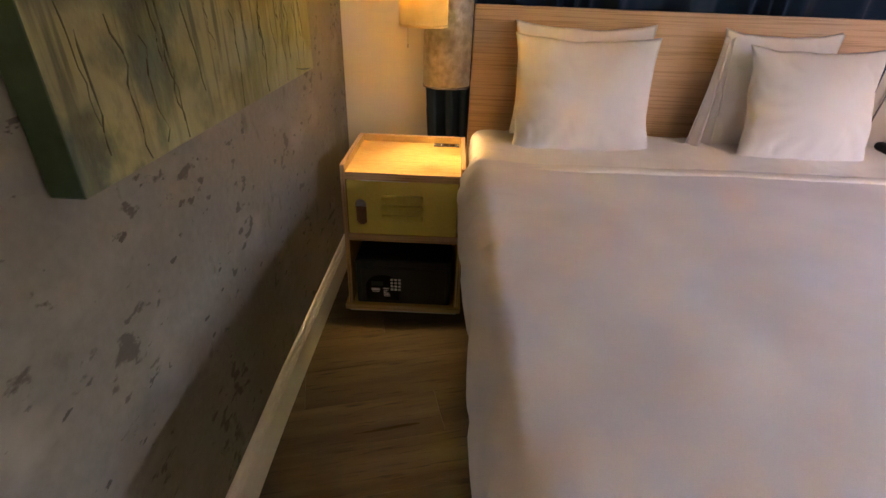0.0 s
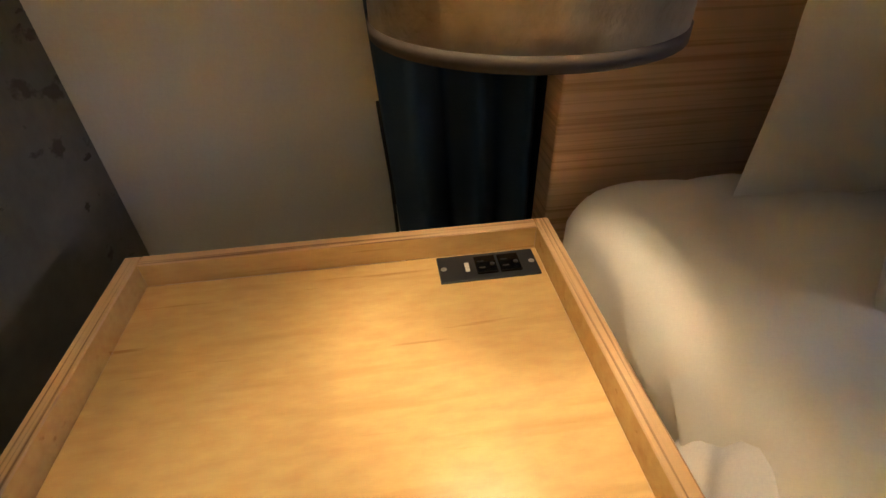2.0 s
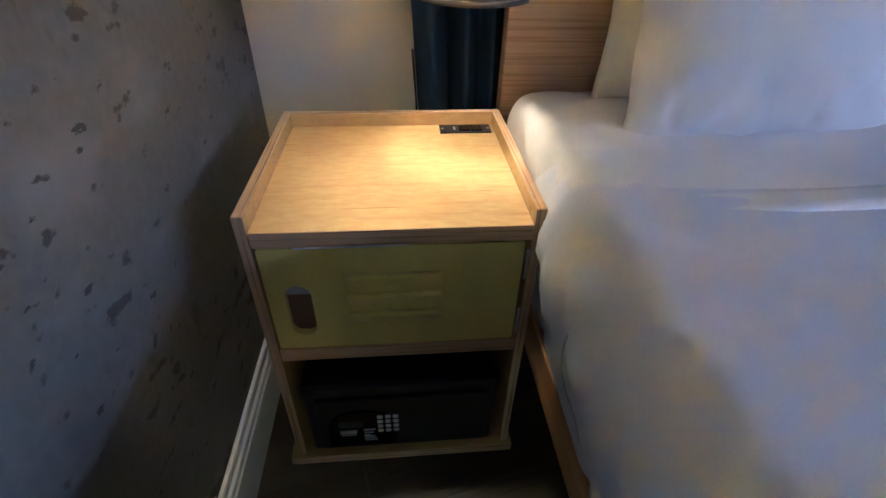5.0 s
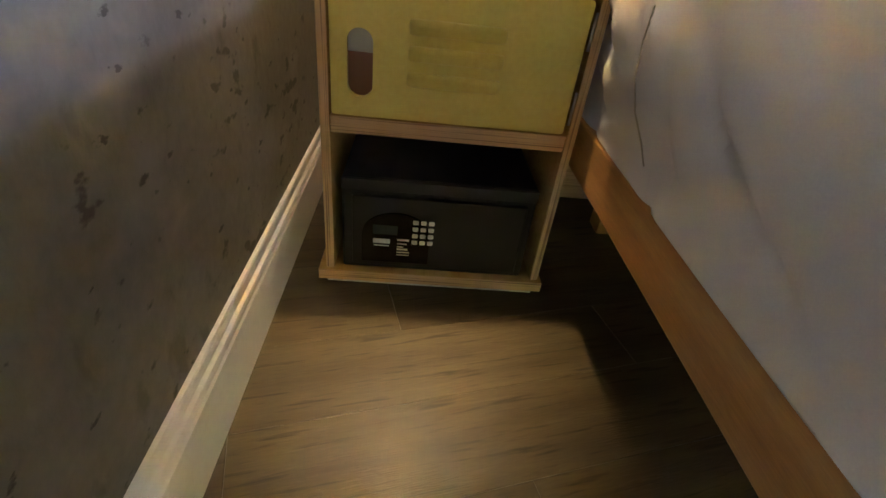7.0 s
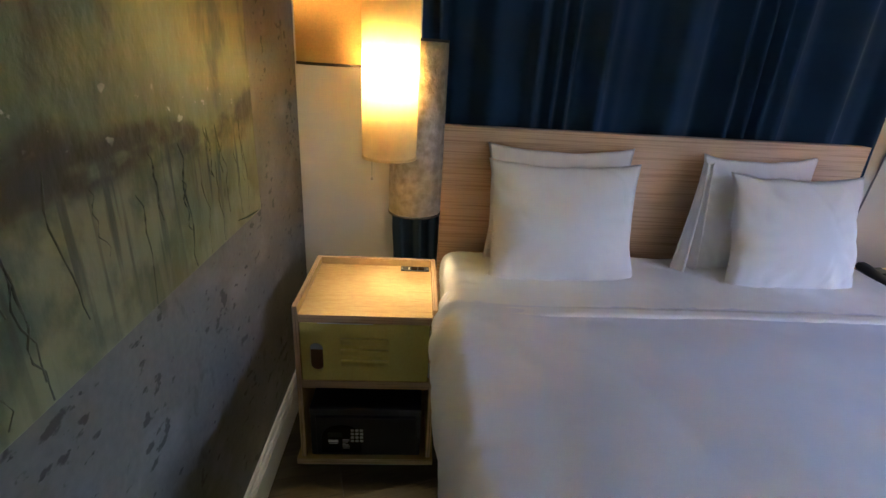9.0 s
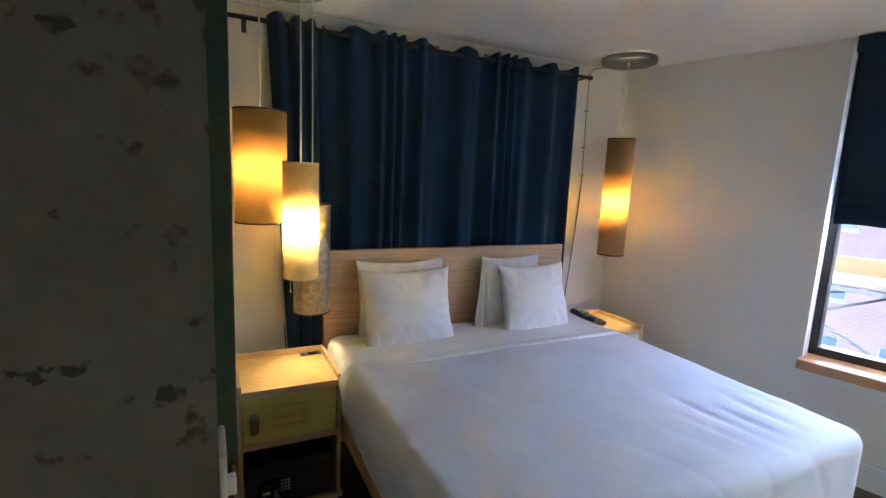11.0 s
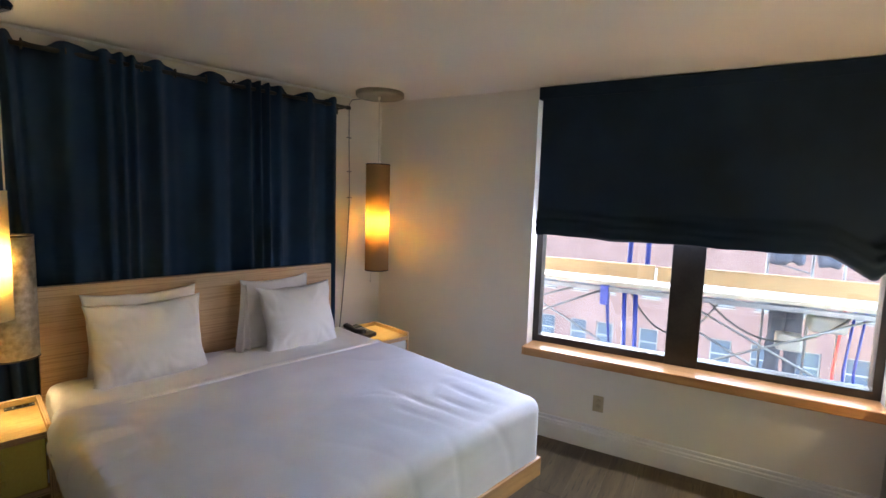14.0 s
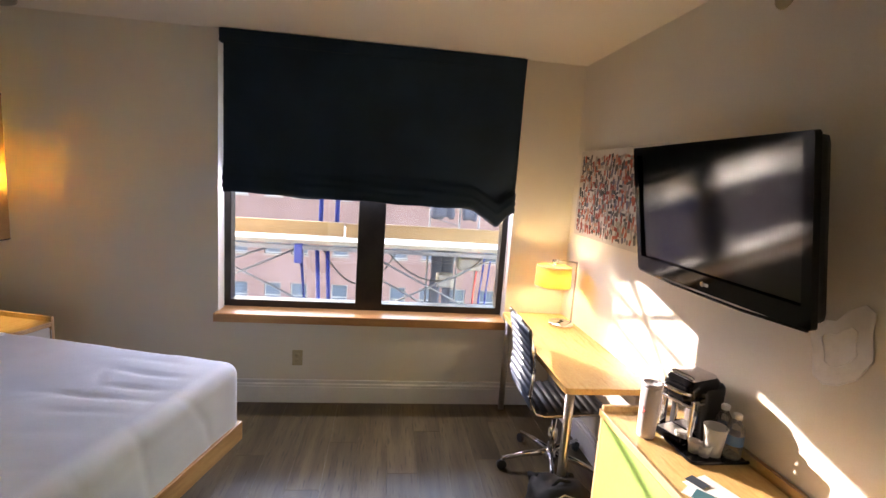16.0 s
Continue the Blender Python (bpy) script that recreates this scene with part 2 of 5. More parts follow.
# Grey that puts the groove's shade into the duvet seam.
M["seam"] = plain("seam", (0.52, 0.51, 0.52), 0.8)
M["bulb_amber"] = plain("bulb_amber", (1, 0.9, 0.7), 0.4, emit=WARM, power=BULB * 0.21)
M["cord"] = plain("cord", (0.62, 0.60, 0.56), 0.4)
M["almond"] = plain("almond", (0.50, 0.42, 0.26), 0.4)
M["leather"] = shader("leather", (0.036, 0.060, 0.105), (0.052, 0.080, 0.13), 8, rough=0.36, bump=0.15, fine=260, dist=0.001)
# Darker copy of the leather, for the shade the seat lies in.
M["dark_leather"] = shader("dark_leather", (0.012, 0.014, 0.020), (0.020, 0.023, 0.031), 8, rough=0.42, bump=0.15, fine=260, dist=0.001)
M["nylon"] = shader("nylon", (0.006, 0.0065, 0.008), (0.011, 0.0115, 0.014), 10, rough=0.7, bump=0.35, fine=300, dist=0.002)
M["cup"] = plain("cup", (0.80, 0.79, 0.77), 0.4)
M["tumbler"] = plain("tumbler", (0.62, 0.60, 0.64), 0.35)
M["mark"] = plain("mark", (0.5, 0.05, 0.05), 0.5)
M["ink"] = plain("ink", (0.035, 0.05, 0.07), 0.5)
M["label_blue"] = plain("label_blue", (0.10, 0.22, 0.48), 0.4)
M["paper"] = plain("paper", (0.80, 0.80, 0.80), 0.6)
M["teal"] = plain("teal", (0.05, 0.16, 0.20), 0.5)
M["canvas"] = shader("canvas", (0.60, 0.57, 0.54), (0.72, 0.69, 0.65), 5, rough=0.7, bump=0.2, fine=200)
# Near-white that stands for reflected light on the desk wall.
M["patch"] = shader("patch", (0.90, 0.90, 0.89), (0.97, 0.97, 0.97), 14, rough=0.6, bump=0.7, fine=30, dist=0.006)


def oil_painting(name, near, far, band):
    """Broad washes that turn from teal to ochre, a dark stroke at height band, and runs of thin paint beneath it."""
    m = bpy.data.materials.new(name)
    m.use_nodes = True
    t = m.node_tree
    n, k = t.nodes, t.links
    b = n["Principled BSDF"]
    tc, sep = n.new("ShaderNodeTexCoord"), n.new("ShaderNodeSeparateXYZ")
    k.new(tc.outputs["Object"], sep.inputs[0])

    def grain(scale, stretch, detail=6):
        mp, no = n.new("ShaderNodeMapping"), n.new("ShaderNodeTexNoise")
        mp.inputs["Scale"].default_value = stretch
        no.inputs["Scale"].default_value, no.inputs["Detail"].default_value = scale, detail
        k.new(tc.outputs["Object"], mp.inputs["Vector"])
        k.new(mp.outputs[0], no.inputs["Vector"])
        return no.outputs["Fac"]

    def span(v, a, c):
        r = n.new("ShaderNodeMapRange")
        r.interpolation_type = "SMOOTHSTEP"
        r.inputs["From Min"].default_value, r.inputs["From Max"].default_value = a, c
        k.new(v, r.inputs["Value"])
        return r.outputs[0]

    def calc(op, u, v):
        q = n.new("ShaderNodeMath")
        q.operation = op
        for i, w in enumerate((u, v)):
            if isinstance(w, (int, float)):
                q.inputs[i].default_value = w
            else:
                k.new(w, q.inputs[i])
        return q.outputs[0]

    def wash(under, colour, amount):
        x = n.new("ShaderNodeMixRGB")
        x.inputs[2].default_value = (*colour, 1)
        k.new(amount, x.inputs[0])
        if isinstance(under, tuple):
            x.inputs[1].default_value = (*under, 1)
        else:
            k.new(under, x.inputs[1])
        return x.outputs[0]

    wob = calc("MULTIPLY", calc("SUBTRACT", grain(4, (1, 1, 1)), 0.5), 0.16)
    z = calc("ADD", sep.outputs[2], wob)
    yy = calc("ADD", sep.outputs[1], calc("MULTIPLY", calc("SUBTRACT", grain(2.2, (1, 1, 0.8)), 0.5), 1.1))
    col = wash((0.042, 0.070, 0.056), (0.175, 0.172, 0.060), span(yy, near, far))
    col = wash(col, (0.175, 0.195, 0.085), span(grain(2.6, (1, 1.2, 0.8)), 0.50, 0.66))
    col = wash(col, (0.060, 0.068, 0.040), span(grain(5.0, (1, 1.4, 0.8)), 0.54, 0.68))
    below = span(z, band + 0.01, band - 0.03)
    col = wash(col, (0.235, 0.24, 0.125), calc("MULTIPLY", below, span(grain(6.5, (1, 1, 0.9)), 0.47, 0.60)))
    low = calc("MULTIPLY", below, span(grain(15, (1, 1.3, 0.22), 4), 0.50, 0.60))
    col = wash(col, (0.30, 0.30, 0.18), calc("MULTIPLY", low, 0.22))
    stroke = calc("MULTIPLY", span(z, band - 0.075, band - 0.03), span(z, band + 0.035, band + 0.005))
    col = wash(col, (0.040, 0.034, 0.018), calc("MULTIPLY", stroke, span(grain(9, (1, 1, 2)), 0.30, 0.52)))
    runs = calc("MULTIPLY", calc("MULTIPLY", below, span(z, band - 0.36, band - 0.10)), span(grain(20, (1, 1.6, 0.10), 3), 0.53, 0.63))
    col = wash(col, (0.060, 0.062, 0.034), calc("MULTIPLY", runs, 0.85))
    col = wash(col, (0.40, 0.39, 0.33), calc("MULTIPLY", span(z, band + 0.11, band + 0.05), calc("MULTIPLY", span(z, band - 0.01, band + 0.03), span(grain(30, (1, 1, 1.5)), 0.64, 0.70))))
    k.new(col, b.inputs["Base Color"])
    b.inputs["Roughness"].default_value = 0.5
    bp = n.new("ShaderNodeBump")
    bp.inputs["Strength"].default_value, bp.inputs["Distance"].default_value = 0.6, 0.006
    k.new(calc("ADD", grain(30, (1, 1, 0.7)), grain(11, (1, 1.2, 1))), bp.inputs["Height"])
    k.new(bp.outputs[0], b.inputs["Normal"])
    return m


M["painting"] = oil_painting("painting", -1.75, -0.85, 1.31)
M["painting_side"] = shader("painting_side", (0.016, 0.048, 0.036), (0.050, 0.082, 0.045), 5, rough=0.5, bump=0.4, fine=40)
M["drip"] = shader("drip", (0.050, 0.053, 0.030), (0.085, 0.088, 0.048), 9, rough=0.5, bump=0.2)
M["brick_far"] = shader("brick_far", (0.135, 0.074, 0.064), (0.17, 0.098, 0.086), 0.5, rough=0.85, bump=0.1, fine=6)
M["stone_far"] = plain("stone_far", (0.20, 0.165, 0.145), 0.8)
M["pane_far"] = plain("pane_far", (0.06, 0.075, 0.10), 0.25)
M["frame_far"] = plain("frame_far", (0.22, 0.21, 0.20), 0.6)
M["asphalt"] = shader("asphalt", (0.045, 0.045, 0.045), (0.06, 0.06, 0.06), 1, rough=0.9, bump=0.2)
M["lumber"] = shader("lumber", (0.23, 0.14, 0.065), (0.29, 0.19, 0.095), 1.2, (5, 0.5, 5), rough=0.7, bump=0.2, fine=20)
M["deck"] = shader("deck", (0.20, 0.175, 0.14), (0.28, 0.25, 0.20), 1.5, (0.6, 4, 4), rough=0.42, bump=0.2, fine=20)
M["blue_pipe"] = plain("blue_pipe", (0.012, 0.026, 0.20), 0.4)
M["steel_far"] = plain("steel_far", (0.16, 0.16, 0.17), 0.5, 0.6)
M["cable"] = plain("cable", (0.03, 0.03, 0.03), 0.6)
M["net"] = plain("net", (0.06, 0.065, 0.09), 0.9)


def glass(name):
    m = bpy.data.materials.new(name)
    m.use_nodes = True
    t = m.node_tree
    n, k = t.nodes, t.links
    n.remove(n["Principled BSDF"])
    tr, gl, mx, fr = n.new("ShaderNodeBsdfTransparent"), n.new("ShaderNodeBsdfGlossy"), n.new("ShaderNodeMixShader"), n.new("ShaderNodeFresnel")
    tr.inputs[0].default_value = (0.93, 0.95, 0.95, 1)
    gl.inputs["Roughness"].default_value = 0.02
    fr.inputs[0].default_value = 1.45
    k.new(fr.outputs[0], mx.inputs[0])
    k.new(tr.outputs[0], mx.inputs[1])
    k.new(gl.outputs[0], mx.inputs[2])
    k.new(mx.outputs[0], n["Material Output"].inputs[0])
    return m


M["glass"] = glass("glass")


def clear_plastic(name):
    m = glass(name)
    n, k = m.node_tree.nodes, m.node_tree.links
    d, mx = n.new("ShaderNodeBsdfDiffuse"), n.new("ShaderNodeMixShader")
    d.inputs[0].default_value = (0.80, 0.82, 0.84, 1)
    mx.inputs[0].default_value = 0.22
    k.new(n["Mix Shader"].outputs[0], mx.inputs[1])
    k.new(d.outputs[0], mx.inputs[2])
    k.new(mx.outputs[0], n["Material Output"].inputs[0])
    return m


M["clear_plastic"] = clear_plastic("clear_plastic")


# ---- builders ----
def mesh_of(name, bm, mats):
    me = bpy.data.meshes.new(name)
    bmesh.ops.recalc_face_normals(bm, faces=bm.faces)
    bm.to_mesh(me)
    bm.free()
    for m in (mats if isinstance(mats, (list, tuple)) else [mats]):
        me.materials.append(M[m] if isinstance(m, str) else m)
    return me


def part(name, bm, material, parent, label=""):
    ob = new(name, mesh_of(name, bm, material))
    ob.parent = parent
    return tagged(ob, label)


def thing(name, m, label, category, group=""):
    ob = new(name)
    ob.empty_display_size = 0.1
    ob.matrix_world = m
    return tagged(ob, label, category, group)


def solid(name, bm, material, label, category="", kind="", m=None):
    ob = new(name, mesh_of(name, bm, material))
    if m is not None:
        ob.matrix_world = m
    return tagged(ob, label, category, "", kind)


def smooth(bm):
    for f in bm.faces:
        f.smooth = True
    return bm


def box(a, b, bevel=0.0, seg=2, bm=None):
    bm2 = bmesh.new()
    bmesh.ops.create_cube(bm2, size=1)
    for v in bm2.verts:
        v.co = Vector([a[i] + (v.co[i] + 0.5) * (b[i] - a[i]) for i in range(3)])
    if bevel:
        bmesh.ops.bevel(bm2, geom=list(bm2.edges), offset=bevel, segments=seg, affect="EDGES", profile=0.5)
    return join(bm, bm2)


def join(bm, bm2):
    if bm is None:
        return bm2
    me = bpy.data.meshes.new("tmp")
    bm2.to_mesh(me)
    bm2.free()
    bm.from_mesh(me)
    bpy.data.meshes.remove(me)
    return bm


def ply(a, b, axis, bevel=0.0012):
    """A plywood board: plain faces across its thickness axis, banded edges round it. Material slots: face, edge."""
    bm = box(a, b, bevel, 1)
    for f in bm.faces:
        f.normal_update()
        f.material_index = 0 if abs(f.normal[axis]) > 0.8 else 1
    return bm


def tube(points, r, sides=10, bm=None, closed=False):
    bm = bm or bmesh.new()
    pts = [Vector(p) for p in points]
    rings = []
    for i, p in enumerate(pts):
        if closed:
            d = pts[(i + 1) % len(pts)] - pts[i - 1]
        else:
            d = pts[min(i + 1, len(pts) - 1)] - pts[max(i - 1, 0)]
        d.normalize()
        u = d.cross(Vector((0, 0, 1)))
        if u.length < 0.05:
            u = d.cross(Vector((0, 1, 0)))
        u.normalize()
        w = u.cross(d)
        rr = r[i] if isinstance(r, (list, tuple)) else r
        rings.append([bm.verts.new(p + (u * math.cos(q) + w * math.sin(q)) * rr) for q in [2 * math.pi * j / sides for j in range(sides)]])
    n = len(rings)
    for i in range(n if closed else n - 1):
        a, b = rings[i], rings[(i + 1) % n]
        for j in range(sides):
            bm.faces.new((a[j], a[(j + 1) % sides], b[(j + 1) % sides], b[j])).smooth = True
    if not closed:
        bm.faces.new(rings[0])
        bm.faces.new(rings[-1])
    return bm


def lathe(profile, sides=32, centre=(0, 0, 0), bm=None, close=False):
    """Turn (radius, height) pairs round the upright axis."""
    bm = bm or bmesh.new()
    c = Vector(centre)
    rings = []
    for r, z in profile:
        if r < 1e-5:
            rings.append([bm.verts.new(c + Vector((0, 0, z)))])
        else:
            rings.append([bm.verts.new(c + Vector((r * math.cos(q), r * math.sin(q), z))) for q in [2 * math.pi * j / sides for j in range(sides)]])
    pairs = list(zip(rings, rings[1:]))
    if close:
        pairs.append((rings[-1], rings[0]))
    for a, b in pairs:
        for j in range(sides):
            i2 = (j + 1) % sides
            if len(a) == 1 and len(b) == 1:
                continue
            if len(a) == 1:
                f = bm.faces.new((a[0], b[j], b[i2]))
            elif len(b) == 1:
                f = bm.faces.new((a[j], a[i2], b[0]))
            else:
                f = bm.faces.new((a[j], a[i2], b[i2], b[j]))
            f.smooth = True
    return bm


def soft_box(a, b, r, step, bump=None):
    """A box with well rounded edges made of a fine grid; bump(p, n) gives the push along the normal at a place."""
    a, b = Vector(a), Vector(b)
    bm = bmesh.new()
    size = b - a
    cells = [max(2, round(size[i] / step)) for i in range(3)]
    seen = {}

    def vert(i, j, k):
        key = (i, j, k)
        if key not in seen:
            p = Vector((a.x + size.x * i / cells[0], a.y + size.y * j / cells[1], a.z + size.z * k / cells[2]))
            q = Vector([min(max(p[n], a[n] + r), b[n] - r) for n in range(3)])
            d = p - q
            if d.length > 1e-9:
                d.normalize()
                p = q + d * r
            else:
                d = Vector((0, 0, 1))
            if bump:
                p = p + d * bump(p, d)
            seen[key] = bm.verts.new(p)
        return seen[key]

    for ax in range(3):
        o1, o2 = [n for n in range(3) if n != ax]
        for end in (0, cells[ax]):
            for i in range(cells[o1]):
                for j in range(cells[o2]):
                    quad = []
                    for di, dj in ((0, 0), (1, 0), (1, 1), (0, 1)):
                        key = [0, 0, 0]
                        key[ax], key[o1], key[o2] = end, i + di, j + dj
                        quad.append(vert(*key))
                    bm.faces.new(quad).smooth = True
    return bm


def outline(points, thick, axis, bm=None):
    """A flat plate: closed loops (the first one outside, the rest holes) of 2D points, given thickness along an axis."""
    bm2 = bmesh.new()
    o1, o2 = [n for n in range(3) if n != axis]
    edges = []
    for loop in points:
        vs = []
        for p in loop:
            co = [0, 0, 0]
            co[o1], co[o2] = p
            vs.append(bm2.verts.new(co))
        for i in range(len(vs)):
            edges.append(bm2.edges.new((vs[i], vs[(i + 1) % len(vs)])))
    bmesh.ops.triangle_fill(bm2, use_beauty=True, edges=edges)
    out = bmesh.ops.extrude_face_region(bm2, geom=list(bm2.faces))
    for v in out["geom"]:
        if isinstance(v, bmesh.types.BMVert):
            v.co[axis] += thick
    return join(bm, bm2)


def rounded(x0, z0, x1, z1, r, n=5):
    pts = []
    for cx, cz, q0 in ((x1 - r, z1 - r, 0), (x0 + r, z1 - r, 90), (x0 + r, z0 + r, 180), (x1 - r, z0 + r, 270)):
        for i in range(n + 1):
            q = radians(q0 + 90 * i / n)
            pts.append((cx + r * math.cos(q), cz + r * math.sin(q)))
    return pts


def at(x, y, z=0.0):
    return Matrix.Translation((x, y, z))


def skew(x, y, z=0.0):
    return SKEW @ Matrix.Translation((x, y, z))


# ---- structure ----
bm = bmesh.new()
x_end = 0.022
foot = [bm.verts.new(p) for p in ((-0.13, 0.02, 0), (0, 0.02, 0), (0, -1.25, 0), (x_end, -2.485, 0), (-0.13, -2.485, 0))]
top = [bm.verts.new(v.co + Vector((0, 0, H))) for v in foot]
bm.faces.new(foot)
bm.faces.new(top)
for i in range(5):
    bm.faces.new((foot[i], foot[(i + 1) % 5], top[(i + 1) % 5], top[i]))
wall_left = solid("wall_left", bm, "concrete", "bare grey concrete wall with dark pits and stains", "wall", "structure")
solid("wall_head", box((-0.13, 0.0, 0), (2.98, 0.15, H)), "plaster", "cream painted wall behind the bed", "wall", "structure")

# the window wall, in four pieces round its opening
O0, O1, Z0, Z1 = -3.35, -1.313, 0.645, 2.50
bm = box((W, L - 0.15, 0), (W + 0.32, 0.27, Z0))
box((W, L - 0.15, Z1), (W + 0.32, 0.27, H), bm=bm)
box((W, L - 0.15, Z0), (W + 0.32, O0, Z1), bm=bm)
box((W, O1, Z0), (W + 0.32, 0.27, Z1), bm=bm)
solid("wall_window", bm, "plaster", "cream painted wall with a wide window opening", "wall", "structure", SKEW)
solid("wall_desk", box((-2.22, L - 0.15, 0), (W, L, H)), "plaster", "cream painted wall behind desk and television", "wall", "structure", SKEW)
solid("wall_hall", box((-1.5, -2.44, 0), (-0.132, -2.30, H)), "plaster", "plain cream painted wall of the entry", "wall", "structure")
solid("wall_entry", box((-1.65, -5.33, 0), (-1.5, -2.3, H)), "plaster", "plain cream painted end wall of the entry", "wall", "structure")
solid("ceiling", box((-1.7, -6.0, H), (4.6, 0.4, H + 0.12)), "ceiling", "plain off-white painted ceiling", "ceiling", "structure")
solid("trim", box((0.0, -0.012, H - 0.02), (2.6, 0.0, H - 0.002), 0.004), "trim", "white strip along the ceiling edge", "trim", "structure")


def baseboard(name, length, m, label):
    """A moulded skirting that runs along its own x, with its back at y = 0."""
    prof = [(0, 0), (0, 0.173), (-0.007, 0.173), (-0.0095, 0.170), (-0.0095, 0.160), (-0.007, 0.157), (-0.0055, 0.150), (-0.0065, 0.146), (-0.0125, 0.143), (-0.014, 0.139), (-0.014, 0.130), (-0.0115, 0.127), (-0.0115, 0.124), (-0.015, 0.121), (-0.015, 0)]
    bm = bmesh.new()
    ends = [[bm.verts.new((x, y, z)) for y, z in prof] for x in (0, length)]
    n = len(prof)
    for i in range(n):
        bm.faces.new((ends[0][i], ends[0][(i + 1) % n], ends[1][(i + 1) % n], ends[1][i]))
    bm.faces.new(ends[0])
    bm.faces.new(ends[1])
    return solid(name, bm, "trim", label, "baseboard", "structure", m)


baseboard("baseboard", 1.245, pose(0.0005, -1.25, 0, 0, 0, 90), "white moulded baseboard along the concrete wall")
baseboard("baseboard", 1.232, pose(0.0005 + x_end, -2.482, 0, 0, 0, 91.02), "white moulded baseboard along the concrete wall")
baseboard("baseboard", 2.9, at(0.02, 0), "white moulded baseboard behind the bed")
baseboard("baseboard", 3.8, SKEW @ pose(W, 0.0, 0, 0, 0, -90), "tall cream baseboard under the window")
baseboard("baseboard", 5.0, SKEW @ pose(W, L, 0, 0, 0, 180), "tall cream baseboard along the desk wall")

# ---- window ----
GX = 3.585
window = thing("window_1", skew(0, 0), "wide dark bronze aluminium window with two panes", "window")
window["kind"] = "structure"
FZ0, FZ1 = 0.673, 2.50
for y0, y1 in ((O0, O0 + 0.042), (O1 - 0.045, O1)):
    part("jamb", box((GX - 0.03, y0, FZ0), (GX + 0.07, y1, FZ1), 0.004), "bronze", window)
part("mullion", box((GX - 0.035, -2.435, FZ0), (GX + 0.08, -2.240, FZ1), 0.004), "bronze", window)
part("bottom_rail", box((GX - 0.03, O0, FZ0), (GX + 0.07, O1, FZ0 + 0.05), 0.004), "bronze", window)
part("top_rail", box((GX - 0.03, O0, FZ1 - 0.06), (GX + 0.07, O1, FZ1), 0.004), "bronze", window)
for y0, y1 in ((O0 + 0.042, -2.435), (-2.240, O1 - 0.045)):
    pane = part("pane", box((GX + 0.005, y0, FZ0 + 0.05), (GX + 0.011, y1, FZ1 - 0.06)), "glass", window, "clear glass pane")
    pane.visible_shadow = False
part("sill", box((W - 0.075, O0 - 0.0, 0.610), (GX + 0.0, O1 + 0.0, 0.6725), 0.008, 3), "sill", window, "varnished oak window sill")
part("sill_nosing", box((W - 0.076, O1, 0.610), (W - 0.001, O1 + 0.012, 0.6725), 0.006, 2), "sill", window)


def blind_shape():
    bm = bmesh.new()
    nu, nv = 90, 46
    rows = []
    for j in range(nv + 1):
        t = j / nv
        row = []
        for i in range(nu + 1):
            u = i / nu
            y = -1.362 + (-3.336 + 1.362) * u
            low = 1.500 - 0.022 * u + 0.004 * math.sin(u * 17) + 0.003 * math.sin(u * 41)
            if u > 0.84:
                k = (u - 0.84) / 0.16
                low -= 0.118 * (k / 0.62 if k < 0.62 else max(0.0, 1 - (k - 0.62) / 0.34)) ** 1.2
            z = 2.49 + (low - 2.49) * t
            x = W - 0.042
            if t > 0.83:
                k = (t - 0.83) / 0.17
                x -= 0.030 * math.sin(min(1, k * 1.1) * math.pi * 0.8) + 0.012 * noise.noise((y * 3.2, z * 24, 3)) * k * 2 + 0.013 * math.sin(k * 20 + y * 5 + 2 * noise.noise((y * 2, 0, 0)))
            x -= 0.006 * noise.noise((y * 1.4, z * 1.7, 0)) + 0.002 * noise.noise((y * 7, z * 5, 1))
            row.append(bm.verts.new((x, y, z)))
        rows.append(row)
    for j in range(nv):
        for i in range(nu):
            bm.faces.new((rows[j][i], rows[j][i + 1], rows[j + 1][i + 1], rows[j + 1][i])).smooth = True
    return bm


blind = thing("roman_blind", skew(0, 0), "dark navy fabric roman blind half lowered with a sagging hem", "blind")
cloth = part("cloth", blind_shape(), "blind", blind)
cloth.modifiers.new("thickness", "SOLIDIFY").thickness = 0.006
part("valance", box((W - 0.055, -3.338, 2.443), (W - 0.002, -1.334, 2.526), 0.004), "blind", blind, "flat navy valance board")
# Unseen sheet behind the cloth, added to stop a sliver of sun.
part("light_stop", box((W + 0.003, -3.3485, 1.60), (W + 0.007, -1.345, 2.44)), "blind", blind)
part("cord", tube([(W + 0.02, -3.335, 2.44), (W + 0.02, -3.337, 1.55), (W + 0.02, -3.330, 0.9)], 0.003), "cord", blind)

# ---- curtain ----
def fold_depth(x):
    """How far the curtain stands out at x: broad flat runs between bunches of narrow folds."""
    d = 0.0
    for c, w, h in FOLDS:
        d += h * math.exp(-((x - c) / w) ** 2)
    return d


FOLDS = [(0.36, 0.035, 0.05), (0.415, 0.016, -0.025), (0.46, 0.03, 0.045), (0.535, 0.022, 0.045), (0.575, 0.016, -0.02), (0.66, 0.05, -0.03), (0.78, 0.06, 0.045), (0.93, 0.03, 0.055), (1.005, 0.022, 0.06), (1.065, 0.02, 0.045), (1.19, 0.035, 0.06),
         (1.36, 0.07, -0.035), (1.50, 0.06, 0.05), (1.63, 0.04, -0.03), (1.72, 0.028, 0.055), (1.79, 0.020, 0.06), (1.85, 0.020, 0.06), (1.935, 0.035, 0.05), (2.06, 0.06, -0.03), (2.16, 0.06, 0.04), (2.28, 0.05, -0.02), (2.37, 0.03, 0.045)]


